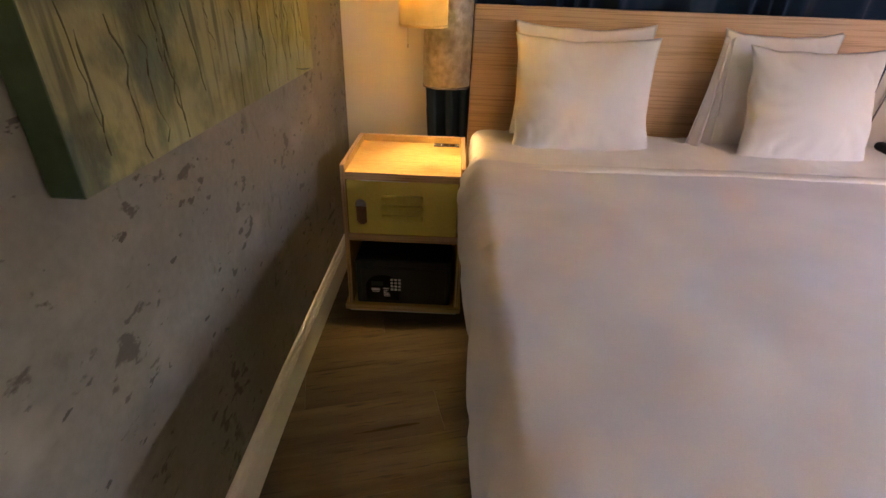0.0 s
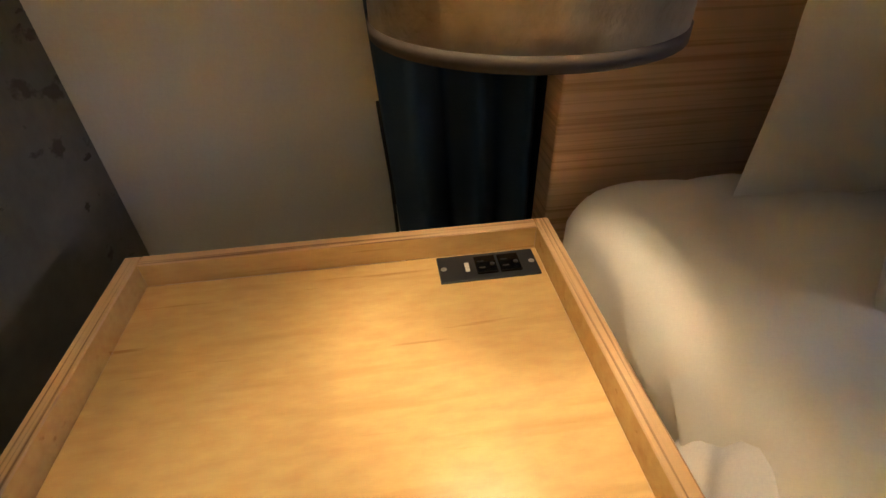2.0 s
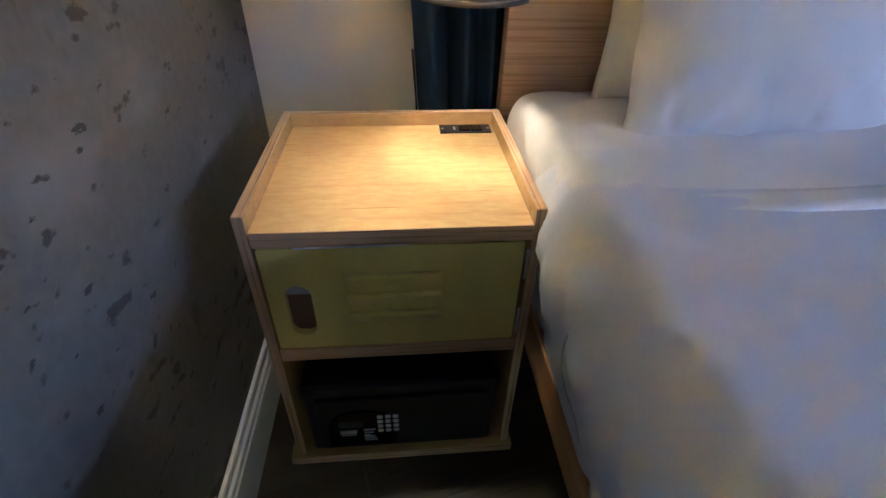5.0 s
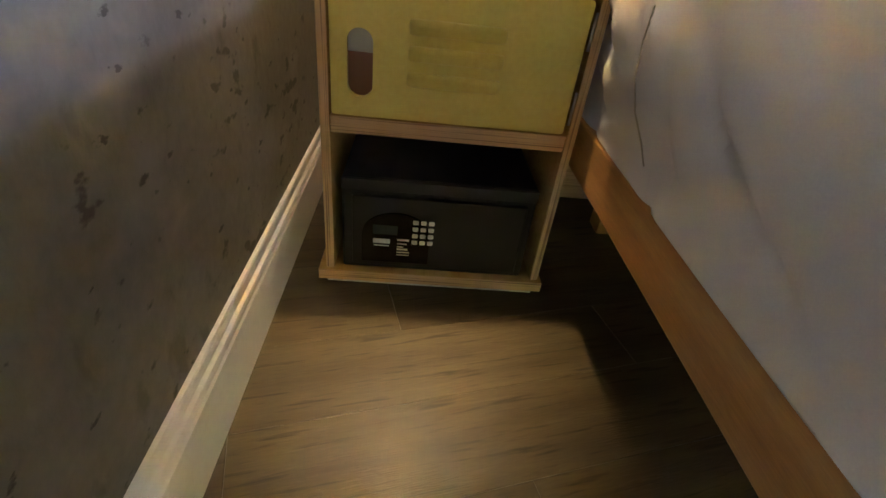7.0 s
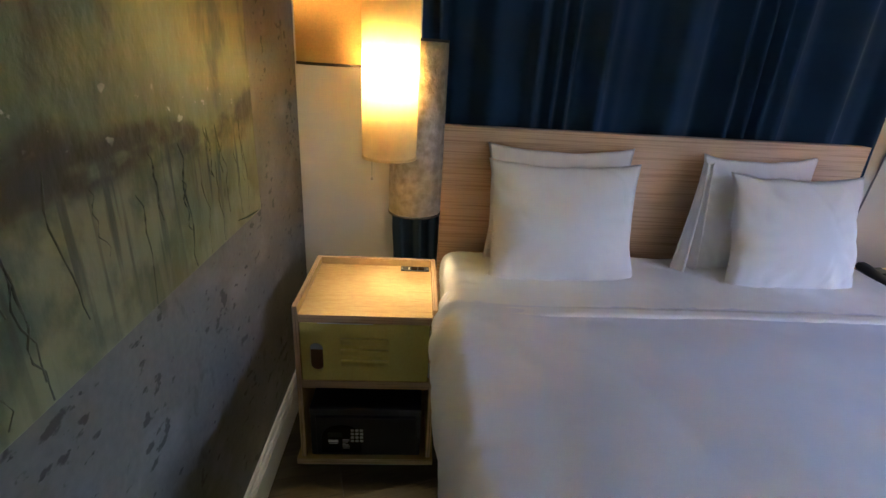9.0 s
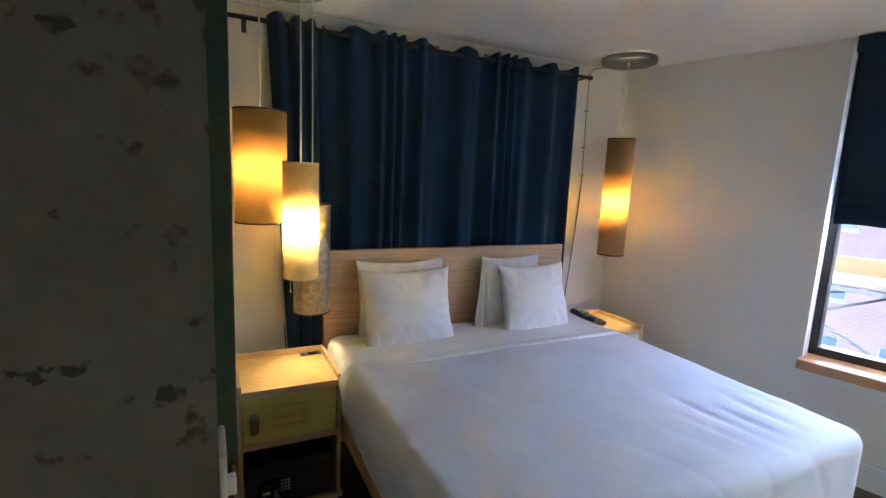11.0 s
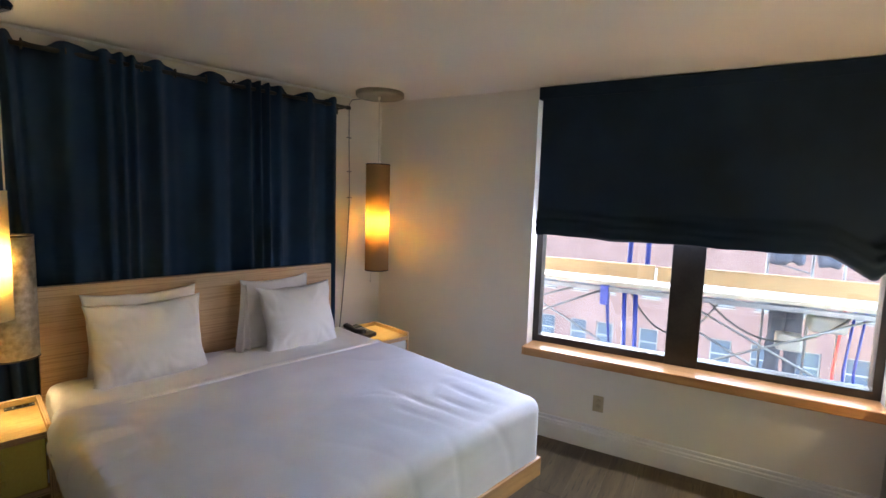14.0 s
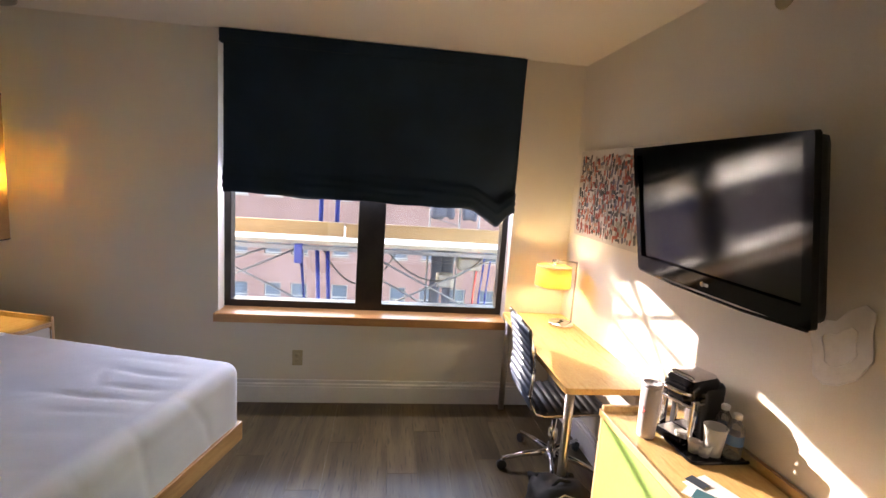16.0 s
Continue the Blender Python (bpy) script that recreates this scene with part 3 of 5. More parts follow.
def curtain_shape():
    bm = bmesh.new()
    nu, nv = 420, 26
    rows = []
    for j in range(nv + 1):
        t = j / nv
        row = []
        for i in range(nu + 1):
            u = i / nu
            x = 0.306 + (2.412 - 0.306) * u
            d = fold_depth(x) + 0.005 * math.sin(x * 61) + 0.004 * noise.noise((x * 9, t * 2, 0))
            x2 = x + 0.128 * t * max(0.0, 1 - (x - 0.306) / 0.45) + 0.01 * noise.noise((x * 3, t * 3, 5)) * t
            z = 2.455 + 0.022 * math.tanh(d * 30) + (0.02 - 2.455) * t
            row.append(bm.verts.new((x2, -0.066 - d * (0.90 + 0.45 * t), z)))
        rows.append(row)
    for j in range(nv):
        for i in range(nu):
            bm.faces.new((rows[j][i], rows[j][i + 1], rows[j + 1][i + 1], rows[j + 1][i])).smooth = True
    return bm


curtain = thing("curtain", at(0, 0), "floor-length navy blue curtain with eyelets and loose folds", "curtain")
drape = part("drape", curtain_shape(), "navy", curtain)
drape.modifiers.new("thickness", "SOLIDIFY").thickness = 0.004
for i in range(12):
    x = 0.42 + i * 0.172
    part("eyelet", tube([(x + 0.004, -0.085 + 0.024 * math.cos(q), 2.425 + 0.024 * math.sin(q)) for q in [2 * math.pi * j / 14 for j in range(14)]], 0.004, 6, closed=True), "bronze", curtain)
rod = thing("curtain_rod", at(0, 0), "thin black metal curtain rod on wall brackets", "curtain rod")
part("bar", tube([(0.004, -0.085, 2.425), (2.50, -0.085, 2.418)], 0.0125, 12), "black", rod)
part("finial", lathe([(0, -0.02), (0.012, -0.02), (0.0155, -0.015), (0.0155, 0.015), (0.012, 0.02), (0, 0.02)], 12), "black", rod).matrix_local = pose(2.51, -0.085, 2.418, 0, 90, 0)
for x in (0.2, 2.46):
    part("bracket", box((x - 0.008, -0.088, 2.402), (x + 0.008, 0.0, 2.412), 0.002, bm=box((x - 0.012, -0.006, 2.37), (x + 0.012, 0, 2.45), 0.002)), "black", rod)

# ---- bed ----
HX0, HX1, HY, HZ = 0.591, 2.309, -0.177, 1.217
bed = thing("bed", at(0, 0), "low wooden platform bed with a tall laminated headboard", "bed")
part("headboard", box((HX0, HY, 0.02), (HX1, HY + 0.052, HZ), 0.003, 2), "stack", bed, "laminated birch headboard with fine horizontal bands")
part("side_rail", box((0.602, -2.0, 0.302), (0.632, HY, 0.402), 0.006, 3), "pine", bed, "honey-coloured pine side rail")
part("side_rail", box((2.375, -2.0, 0.302), (2.405, HY, 0.402), 0.006, 3), "pine", bed, "honey-coloured pine side rail")
part("foot_rail", box((0.602, -2.032, 0.302), (2.405, -2.002, 0.402), 0.006, 3), "pine_x", bed, "honey-coloured pine foot rail")
part("platform", box((0.634, -2.0, 0.355), (2.373, HY, 0.398)), "pine_x", bed)
for x in (0.82, 2.14):
    for y in (-1.78, -0.35):
        part("leg", box((x, y, 0), (x + 0.07, y + 0.07, 0.353), 0.004), "pine", bed)


def cover_bump(p, d):
    """Slack and creases of the bedding: taut on top, drapes and dents on the sides."""
    n = 0.010 * noise.noise((p.x * 1.7, p.y * 1.7, p.z * 1.7))
    n += 0.005 * noise.noise((p.x * 5, p.y * 5, p.z * 3 + 7))
    side = (1 - max(0.0, d.z)) * (1.0 if p.x < 0.75 else 0.3)
    n += side * max(0.0, min(1.0, (p.z - 0.41) / 0.07)) * 0.012 * noise.noise((p.x * 4 + p.z * 3, p.y * 4 - p.z * 4, 2.5))
    crease = abs(noise.noise((p.x * 3.1 + p.y * 1.3, p.y * 2.2 - p.x * 0.9, p.z * 2 + 11)))
    n -= 0.007 * math.exp(-(crease / 0.05) ** 2) * (0.3 + side)
    along, across = -0.8 * p.y - 0.6 * p.z, 0.6 * p.y - 0.8 * p.z
    near = 1.0 if p.x < 0.9 and p.y > -1.95 else 0.35
    slack = near * max(0.0, min(1.0, (p.z - 0.41) / 0.07)) * max(side, 0.5 * max(0.0, 1 - abs(p.x - 0.6) / 0.35))
    pull = noise.noise((across * 9 + 0.6 * noise.noise((p.y * 3, p.z * 3, 1)), along * 1.7, p.x * 2 + 21))
    n -= slack * 0.016 * math.exp(-(pull / 0.10) ** 2)
    pull = noise.noise((across * 17, along * 2.6, p.x * 3 + 31))
    n += slack * 0.006 * math.exp(-(pull / 0.12) ** 2)
    q = math.exp(-((p.x - 2.0) / 0.30) ** 2 - ((p.y + 1.70) / 0.20) ** 2) * max(0.0, min(1.0, 0.6 + 1.8 * noise.noise((p.x * 8, p.y * 3, 40))))
    s = ((p.x * 0.95 + p.y * 0.14 + 0.05 * noise.noise((p.x * 3, p.y * 3, 8))) * 8) % 1 - 0.5
    n -= 0.012 * q * math.exp(-(s / 0.17) ** 2) * max(0.0, d.z)
    return n


mattress = thing("mattress", at(0, 0), "thick mattress wrapped in a white bottom sheet", "mattress")
part("body", soft_box((0.625, -1.99, 0.401), (2.385, HY - 0.002, 0.640), 0.07, 0.045, lambda p, d: 0.006 * noise.noise(p * 4)), "sheet", mattress)

duvet = thing("duvet", at(0, 0), "white cotton duvet tucked tight over the mattress", "duvet")
bm = soft_box((0.578, -2.024, 0.290), (2.420, -0.47, 0.724), 0.072, 0.017, cover_bump)
for v in bm.verts:
    if v.co.x < 0.75:
        v.co.x += (0.020 + 0.006 * max(0.0, min(1.0, (v.co.y + 1.25) / 0.4))) * max(0.0, min(1.0, (0.60 - v.co.z) / 0.17))
    if v.co.x < 0.70:
        v.co.x -= 0.024 * max(0.0, min(1.0, (-0.648 - v.co.y) / 0.025)) * max(0.0, min(1.0, (v.co.y + 1.40) / 0.35)) * math.exp(-((v.co.z - 0.60) / 0.085) ** 2)
    if v.co.z > 0.60:
        v.co.z -= 0.022 * max(0.0, min(1.0, (v.co.y + 0.66) / 0.05))
    if v.co.z < 0.4035:
        v.co.z = 0.4035
bmesh.ops.dissolve_degenerate(bm, dist=1e-5, edges=bm.edges)
flank = [v.co.copy() for v in bm.verts if v.co.x < 0.72 and -1.0 < v.co.y < -0.7]
part("cover", bm, "linen", duvet)
seam = []
for y, z in ((-0.895, 0.448), (-0.872, 0.472), (-0.852, 0.508), (-0.846, 0.55), (-0.853, 0.60), (-0.866, 0.64)):
    near = sorted(flank, key=lambda c: (c.y - y) ** 2 + (c.z - z) ** 2 + (0.2 * (c.x - 0.55)) ** 2)[:3]
    seam.append((min(c.x for c in near) - 0.0012, y, z))
part("piping", tube(seam, 0.0011, 8), "seam", duvet, "stitched seam, greyed for the shade in its groove")
part("fold", soft_box((0.74, -0.735, 0.712), (2.36, -0.680, 0.7335), 0.008, 0.02, lambda p, d: 0.003 * noise.noise((p.x * 6, p.y * 20, 3)) - max(0.0, d.z) * 0.014 * max(0.0, 1 - (p.x - 0.74) / 0.3)), "sheet", duvet, "folded white sheet hem across the bed")


def head_bump(p, d):
    swell = max(0.0, min(1.0, (p.x - 0.66) / 0.2)) * math.exp(-((p.y + 0.22) / 0.14) ** 2)
    folds = abs(noise.noise((p.x * 9 - p.y * 5, p.y * 7 + p.x * 3, p.z * 6 + 50)))
    return cover_bump(p, d) * 0.9 - 0.006 * math.exp(-(folds / 0.08) ** 2) + 0.005 * swell * max(0.0, d.z)


sheet = thing("top_sheet", at(0, 0), "white top sheet turned down below the pillows", "sheet")
bm = soft_box((0.604, -0.72, 0.41), (2.400, HY - 0.006, 0.725), 0.062, 0.020, head_bump)
for v in bm.verts:
    if v.co.x < 0.75:
        v.co.x += (0.020 + 0.022 * max(0.0, min(1.0, (-0.35 - v.co.y) / 0.2))) * max(0.0, min(1.0, (0.60 - v.co.z) / 0.17))
part("cloth", bm, "sheet", sheet)


def pillow_shape(w, h, t, seed):
    bm = bmesh.new()
    n = 48
    grid = {}
    for s in (1, -1):
        for i in range(n + 1):
            for j in range(n + 1):
                u, v = 2 * i / n - 1, 2 * j / n - 1
                edge = i in (0, n) or j in (0, n)
                if edge and s == -1:
                    grid[s, i, j] = grid[1, i, j]
                    continue
                x = w / 2 * u * (1 - 0.065 * (1 - v * v)) * (1 + 0.02 * abs(u * v) ** 3)
                z = h / 2 * v * (1 - 0.075 * (1 - u * u)) * (1 + 0.03 * abs(u * v) ** 3)
                f = max(0.0, (1 - abs(u) ** 2.3) * (1 - abs(v) ** 2.3)) ** 0.62
                y = s * t / 2 * f * (1 - 0.15 * v)
                r = math.hypot(u, v)
                y += s * f * 0.012 * noise.noise((x * 6 + seed, z * 6, s))
                cr = abs(noise.noise((x * 7 + z * 5 + seed, z * 4 - x * 6, 4)))
                y -= s * f * 0.014 * math.exp(-(cr / 0.06) ** 2) * min(1, r ** 3)
                cr = abs(noise.noise((x * 13 - z * 9 + seed * 3, z * 12 + x * 6, 9)))
                y -= s * f * 0.003 * math.exp(-(cr / 0.09) ** 2) * min(1, r ** 3)
                y -= s * f * 0.011 * math.sin(14 * math.atan2(v, u) + seed * 2 + 3 * noise.noise((x * 5, z * 5, seed))) * max(0.0, r - 0.45)
                x += 0.010 * noise.noise((z * 9, seed, 1))
                z += 0.010 * noise.noise((x * 9, seed, 2))
                grid[s, i, j] = bm.verts.new((x, y, z))
    for s in (1, -1):
        for i in range(n):
            for j in range(n):
                q = (grid[s, i, j], grid[s, i + 1, j], grid[s, i + 1, j + 1], grid[s, i, j + 1])
                bm.faces.new(q if s == 1 else q[::-1]).smooth = True
    return bm


def case_flap(bm, w, h):
    """The open end of a pillowcase, hanging in pleats that widen downwards."""
    rows = []
    for j in range(15):
        k = j / 14
        z = h * (0.44 - 0.92 * k)
        a, b = -w / 2 - 0.005 - 0.085 * k ** 1.3, -w / 2 + 0.045
        ring = []
        for i in range(25):
            u = i / 24
            ring.append((a + (b - a) * u, 0.020 * (0.3 + k) * math.sin(u * 15 + 0.6 * k) - 0.012, z + 0.006 * math.sin(u * 9)))
        ring += [(x, y + 0.005, z2) for x, y, z2 in reversed(ring)]
        rows.append([bm.verts.new(q) for q in ring])
    n = len(rows[0])
    for r0, r1 in zip(rows, rows[1:]):
        for i in range(n):
            bm.faces.new((r0[i], r0[(i + 1) % n], r1[(i + 1) % n], r1[i])).smooth = True
    bm.faces.new(rows[0])
    bm.faces.new(rows[-1])
    return bm


def pillow(x, y, z, w, h, t, lean, turn, seed, label, flap=False):
    shape = pillow_shape(w, h, t, seed)
    if flap:
        case_flap(shape, w, h)
    ob = solid("pillow", shape, "sheet", label, "pillow", "", pose(x, y, z, lean, 0, turn))
    ob["group"] = "pillows on the bed"
    return ob


pillow(1.045, -0.240, 0.918, 0.56, 0.49, 0.10, -7, 0, 1, "white cotton pillow leaning against the headboard")
pillow(1.036, -0.385, 0.906, 0.560, 0.455, 0.185, -16, 2, 2, "plump white cotton pillow propped in front of another")
pillow(1.850, -0.250, 0.920, 0.52, 0.49, 0.10, -9, 8, 3, "white cotton pillow with its pillowcase end hanging open", True)
pillow(1.932, -0.385, 0.900, 0.540, 0.452, 0.185, -17, 3, 4, "plump white cotton pillow propped in front of another")


# ---- nightstands ----
def plate_with_slot(x0, z0, x1, z1, slot, thick=0.014):
    return outline([rounded(x0, z0, x1, z1, 0.006, 3), rounded(*slot, (slot[2] - slot[0]) / 2 - 0.0005, 7)], thick, 1)


def nightstand(m, label, front, power):
    """Its own x runs along the front from the left side, y back from the front edge, z up."""
    n = thing("nightstand", m, label, "nightstand", "nightstands beside the bed")
    w, d, zr, zt = 0.478, 0.430, 0.680, 0.651
    part("side_panel", ply((0, 0, 0.042), (0.0175, d, zr), 0), ["birch", "edge_x"], n)
    part("side_panel", ply((w - 0.0175, 0, 0.042), (w, d, zr), 0), ["birch", "edge_x"], n)
    part("back_rail", ply((0.018, d - 0.0175, zt - 0.002), (w - 0.018, d, zr), 1), ["birch", "edge_y"], n)
    part("tray_top", ply((0.018, 0, zt - 0.030), (w - 0.018, d - 0.018, zt), 2), ["birch", "edge_z"], n)
    part("shelf", ply((0.018, 0.003, 0.355), (w - 0.018, d - 0.012, 0.387), 2), ["birch", "edge_z"], n)
    part("base", ply((-0.016, -0.010, 0.016), (w + 0.010, d, 0.0415), 2), ["birch", "edge_z"], n)
    part("plinth", box((0.0, 0.004, 0), (w - 0.006, d - 0.02, 0.0155), 0.002), "pale", n)
    part("back_panel", box((0.018, d - 0.012, 0.042), (w - 0.018, d - 0.004, 0.62)), "birch", n)
    door = part("door", plate_with_slot(0.021, 0.390, w - 0.026, 0.617, (0.050, 0.424, 0.094, 0.539)), front, n, "lacquered metal door with a slotted pull")
    door.location.y = 0.004
    for z in (0.551, 0.509, 0.466):
        bm2 = soft_box((0.153, -0.015, z - 0.015), (0.318, 0.003, z + 0.012), 0.0062, 0.012)
        for v in bm2.verts:
            if v.co.z < z:
                v.co.y *= 0.25
        louvre = part("louvre", bm2, front, door)
    # Added panels behind the slot; the pale one paints in light inside the cabinet.
    part("slot_stand_in", box((0.040, 0.034, 0.410), (0.100, 0.040, 0.494)), "slot_wood", n, "reddish wood panel standing in for the cabinet's inside")
    part("slot_stand_in", box((0.040, 0.034, 0.495), (0.100, 0.040, 0.552)), "trim", n, "pale panel standing in for light inside the cabinet")
    # Light showing over the door, drawn as a thin pale strip.
    part("light_strip", box((0.080, 0.001, 0.6175), (0.262, 0.008, 0.6203)), "trim", n, "pale strip for light showing above the door")
    for z in (0.44, 0.57):
        part("hinge", tube([(w - 0.021, 0.001, z - 0.03), (w - 0.021, 0.001, z + 0.03)], 0.0028, 8), "steel", n)
    if power:
        pl = part("power_outlet", box((0.340, d - 0.068, zt + 0.0002), (0.453, d - 0.024, zt + 0.0032), 0.001), "plate", n, "black flush outlet plate with two sockets")
        for x in (0.394, 0.421):
            part("socket", box((x - 0.012, d - 0.061, zt + 0.003), (x + 0.012, d - 0.032, zt + 0.0062), 0.001), "gloss_black", pl)
            for dx, dy in ((-0.006, -0.003), (-0.006, -0.014)):
                part("slot", box((x + dx - 0.003, d - 0.040 + dy, zt + 0.0060), (x + dx + 0.004, d - 0.038 + dy, zt + 0.0066)), "gap", pl)
            part("ground_hole", lathe([(0, 0), (0.003, 0), (0.003, 0.0006), (0, 0.0006)], 10, (x + 0.007, d - 0.048, zt + 0.0061)), "gap", pl)
        part("usb_port", box((0.370, d - 0.054, zt + 0.003), (0.375, d - 0.039, zt + 0.0042), 0.0006), "pale", pl, "white-tongued usb port")
        for x in (0.346, 0.447):
            part("screw", lathe([(0, 0.0008), (0.003, 0.0006), (0.0035, 0), (0, 0)], 10, (x, d - 0.046, zt + 0.0032)), "steel", pl)
    return n


nightstand(at(0.102, -0.643), "birch plywood nightstand with a yellow metal door", "yellow", True)
nightstand(at(2.300, -0.560), "birch plywood nightstand with a pale door beside the window wall", "pale", False)

# ---- safe on the nightstand's base ----
safe = thing("safe", at(0.137, -0.634, 0.042), "small black steel room safe with a keypad", "safe")
part("body", box((0, 0, 0), (0.403, 0.34, 0.222), 0.006, 2), "black", safe)
door = part("door", box((0.022, -0.010, 0.016), (0.385, 0.002, 0.186), 0.003, 2), "black", safe)
part("front_ridge", box((0.0, -0.006, 0.196), (0.403, 0.002, 0.222), 0.003, 2), "black", safe)
arc = outline([[(0.115 + 0.072 * math.cos(q), 0.098 + 0.055 * math.sin(q)) for q in [math.pi * i / 18 for i in range(19)]] + [(0.043, 0.03), (0.187, 0.03)]], 0.006, 1)
panel = part("control_panel", arc, "gloss_black", safe, "glossy black arched control panel")
panel.location.y = -0.016
part("display", box((0.066, -0.0175, 0.102), (0.118, -0.0155, 0.124), 0.0005), "lcd", panel, "dark green display").location.y = 0.016
for r in range(4):
    for c in range(3):
        key = part("key", box((0.149 + c * 0.0165, -0.004, 0.0935 + 0.042 - r * 0.0165), (0.161 + c * 0.0165, 0.0, 0.1035 + 0.042 - r * 0.0165), 0.0025, 2), "pale", safe)
        key.location = (0, -0.0162, -0.004)
for i, (x0, x1, z) in enumerate(((0.118, 0.143, 0.088), (0.118, 0.139, 0.079), (0.118, 0.132, 0.071), (0.118, 0.141, 0.064), (0.118, 0.145, 0.057), (0.118, 0.145, 0.050))):
    part("text_bar", box((x0, -0.0172, z), (x1, -0.0160, z + (0.004 if i in (0, 3) else 0.0022))), "pale", safe)
part("badge", box((0.067, -0.0172, 0.079), (0.103, -0.0160, 0.090)), "pale", safe, "pale printed badge")
part("badge_bar", box((0.069, -0.0172, 0.072), (0.101, -0.0160, 0.0745)), "pale", safe)

# ---- telephone ----
phone = thing("telephone", pose(2.475, -0.325, 0.652, 0, 0, 12), "black desk telephone with its handset on the cradle", "telephone")
bm = box((-0.075, -0.10, 0), (0.085, 0.11, 0.028), 0.006)
for v in bm.verts:
    v.co.z += (v.co.y + 0.10) * 0.16 if v.co.z > 0.012 else 0
part("body", bm, "black", phone)
bm = soft_box((-0.072, -0.095, 0.04), (-0.022, 0.115, 0.074), 0.016, 0.012)
for v in bm.verts:
    v.co.z += 0.10 * (v.co.y + 0.1) - 0.016 * math.exp(-(v.co.y / 0.05) ** 2)
part("handset", bm, "black", phone)
part("display", pose_box := box((0.0, 0.045, 0.054), (0.07, 0.085, 0.062), 0.002), "lcd", phone, "grey screen")
for i in range(4):
    for j in range(3):
        y = -0.06 + i * 0.024
        part("key", box((0.004 + j * 0.022, y, 0.034 + (y + 0.1) * 0.16), (0.020 + j * 0.022, y + 0.015, 0.038 + (y + 0.1) * 0.16), 0.002), "grey", phone)


# ---- pendant lamps ----
def shade_tube(r, z0, z1, thick=0.003):
    return lathe([(r, z0), (r, z1), (r - thick, z1), (r - thick, z0)], 48, close=True)


def pendant(parent, x, y, r, z0, z1, cloth_name, bulb_z, lit, ring="hem"):
    s = part("shade", shade_tube(r, z0, z1), cloth_name, parent, {"amber": "amber fabric drum shade", "ivory": "ivory paper drum shade", "foil": "crinkled bronze foil shade", "brown_shade": "tan fabric drum shade"}[cloth_name])
    s.location = (x, y, 0)
    for z in (z0, z1 - 0.008):
        hoop = part("hoop", lathe([(r + 0.0012, z), (r + 0.0012, z + 0.008), (r - 0.004, z + 0.008), (r - 0.004, z)], 48, close=True), ring, parent)
        hoop.location = (x, y, 0)
    c = part("cord", tube([(x, y, H - 0.04), (x + 0.002, y, (H + z1) / 2), (x, y, bulb_z + 0.07)], 0.0035, 8), "cord", parent)
    part("cord_grip", lathe([(0, 0), (0.009, 0), (0.011, 0.006), (0.011, 0.022), (0.006, 0.03), (0, 0.03)], 14, (x, y, H - 0.062)), "pale", parent)
    # Flared out of sight to hold the bulb's light off the ceiling.
    part("socket", lathe([(0, 0.09), (0.014, 0.09), (0.022, 0.08), (0.028, 0.040), (0.027, 0.036), (0.014, 0.034), (0, 0.034)], 20, (x, y, bulb_z)), "pale", parent)
    spokes = bmesh.new()
    for k in range(3):
        q = k * 2.094
        tube([(x, y, bulb_z + 0.085), (x + (r - 0.003) * math.cos(q), y + (r - 0.003) * math.sin(q), bulb_z + 0.085)], 0.0015, 6, spokes)
    part("spider", spokes, "steel", parent)
    part("bulb", lathe([(0, -0.040), (0.020, -0.036), (0.036, -0.015), (0.040, 0.004), (0.032, 0.026), (0.016, 0.040), (0.013, 0.045), (0, 0.045)], 20, (x, y, bulb_z)), lit, parent, "glowing bulb")


def canopy(parent, x, y, r, metal):
    part("canopy", lathe([(0, 0), (r - 0.01, 0), (r - 0.002, 0.004), (r, 0.01), (r, 0.036), (0, 0.036)], 64, (x, y, H - 0.0375)), metal, parent, "polished round metal canopy")


lamp = thing("pendant_lamp", at(0, 0), "cluster of three drum pendants on a round chrome canopy", "pendant lamp", "pendant lamps over the nightstands")
canopy(lamp, 0.365, -0.40, 0.19, "chrome")
pendant(lamp, 0.235, -0.443, 0.118, 1.412, 1.935, "amber", 1.67, "bulb_amber")
pendant(lamp, 0.404, -0.521, 0.084, 1.152, 1.705, "ivory", 1.405, "bulb_mid", "ivory")
pendant(lamp, 0.488, -0.358, 0.093, 0.927, 1.505, "foil", 1.22, "bulb_foil")
for x, y in ((0.31, -0.35), (0.42, -0.36), (0.36, -0.53)):
    part("screw", lathe([(0, -0.012), (0.006, -0.010), (0.007, 0), (0, 0)], 10, (x, y, H - 0.0375)), "steel", lamp)
part("pull_chain", tube([(0.352, -0.545, 1.16), (0.352, -0.545, 1.095)], 0.0012, 6), "steel", lamp)
part("pull_bead", lathe([(0, -0.007), (0.004, -0.004), (0.004, 0.004), (0, 0.007)], 10, (0.352, -0.545, 1.09)), "steel", lamp)
lamp2 = thing("pendant_lamp", at(0, 0), "single tall tan drum pendant on a round steel canopy", "pendant lamp", "pendant lamps over the nightstands")
canopy(lamp2, 2.655, -0.30, 0.185, "dull_steel")
pendant(lamp2, 2.625, -0.330, 0.092, 1.158, 1.984, "brown_shade", 1.538, "bulb_tall")
part("pull_chain", tube([(2.555, -0.345, 1.17), (2.555, -0.345, 1.085)], 0.0012, 6), "steel", lamp2)
part("pull_bead", lathe([(0, -0.008), (0.005, -0.004), (0.005, 0.004), (0, 0.008)], 10, (2.555, -0.345, 1.08)), "steel", lamp2)

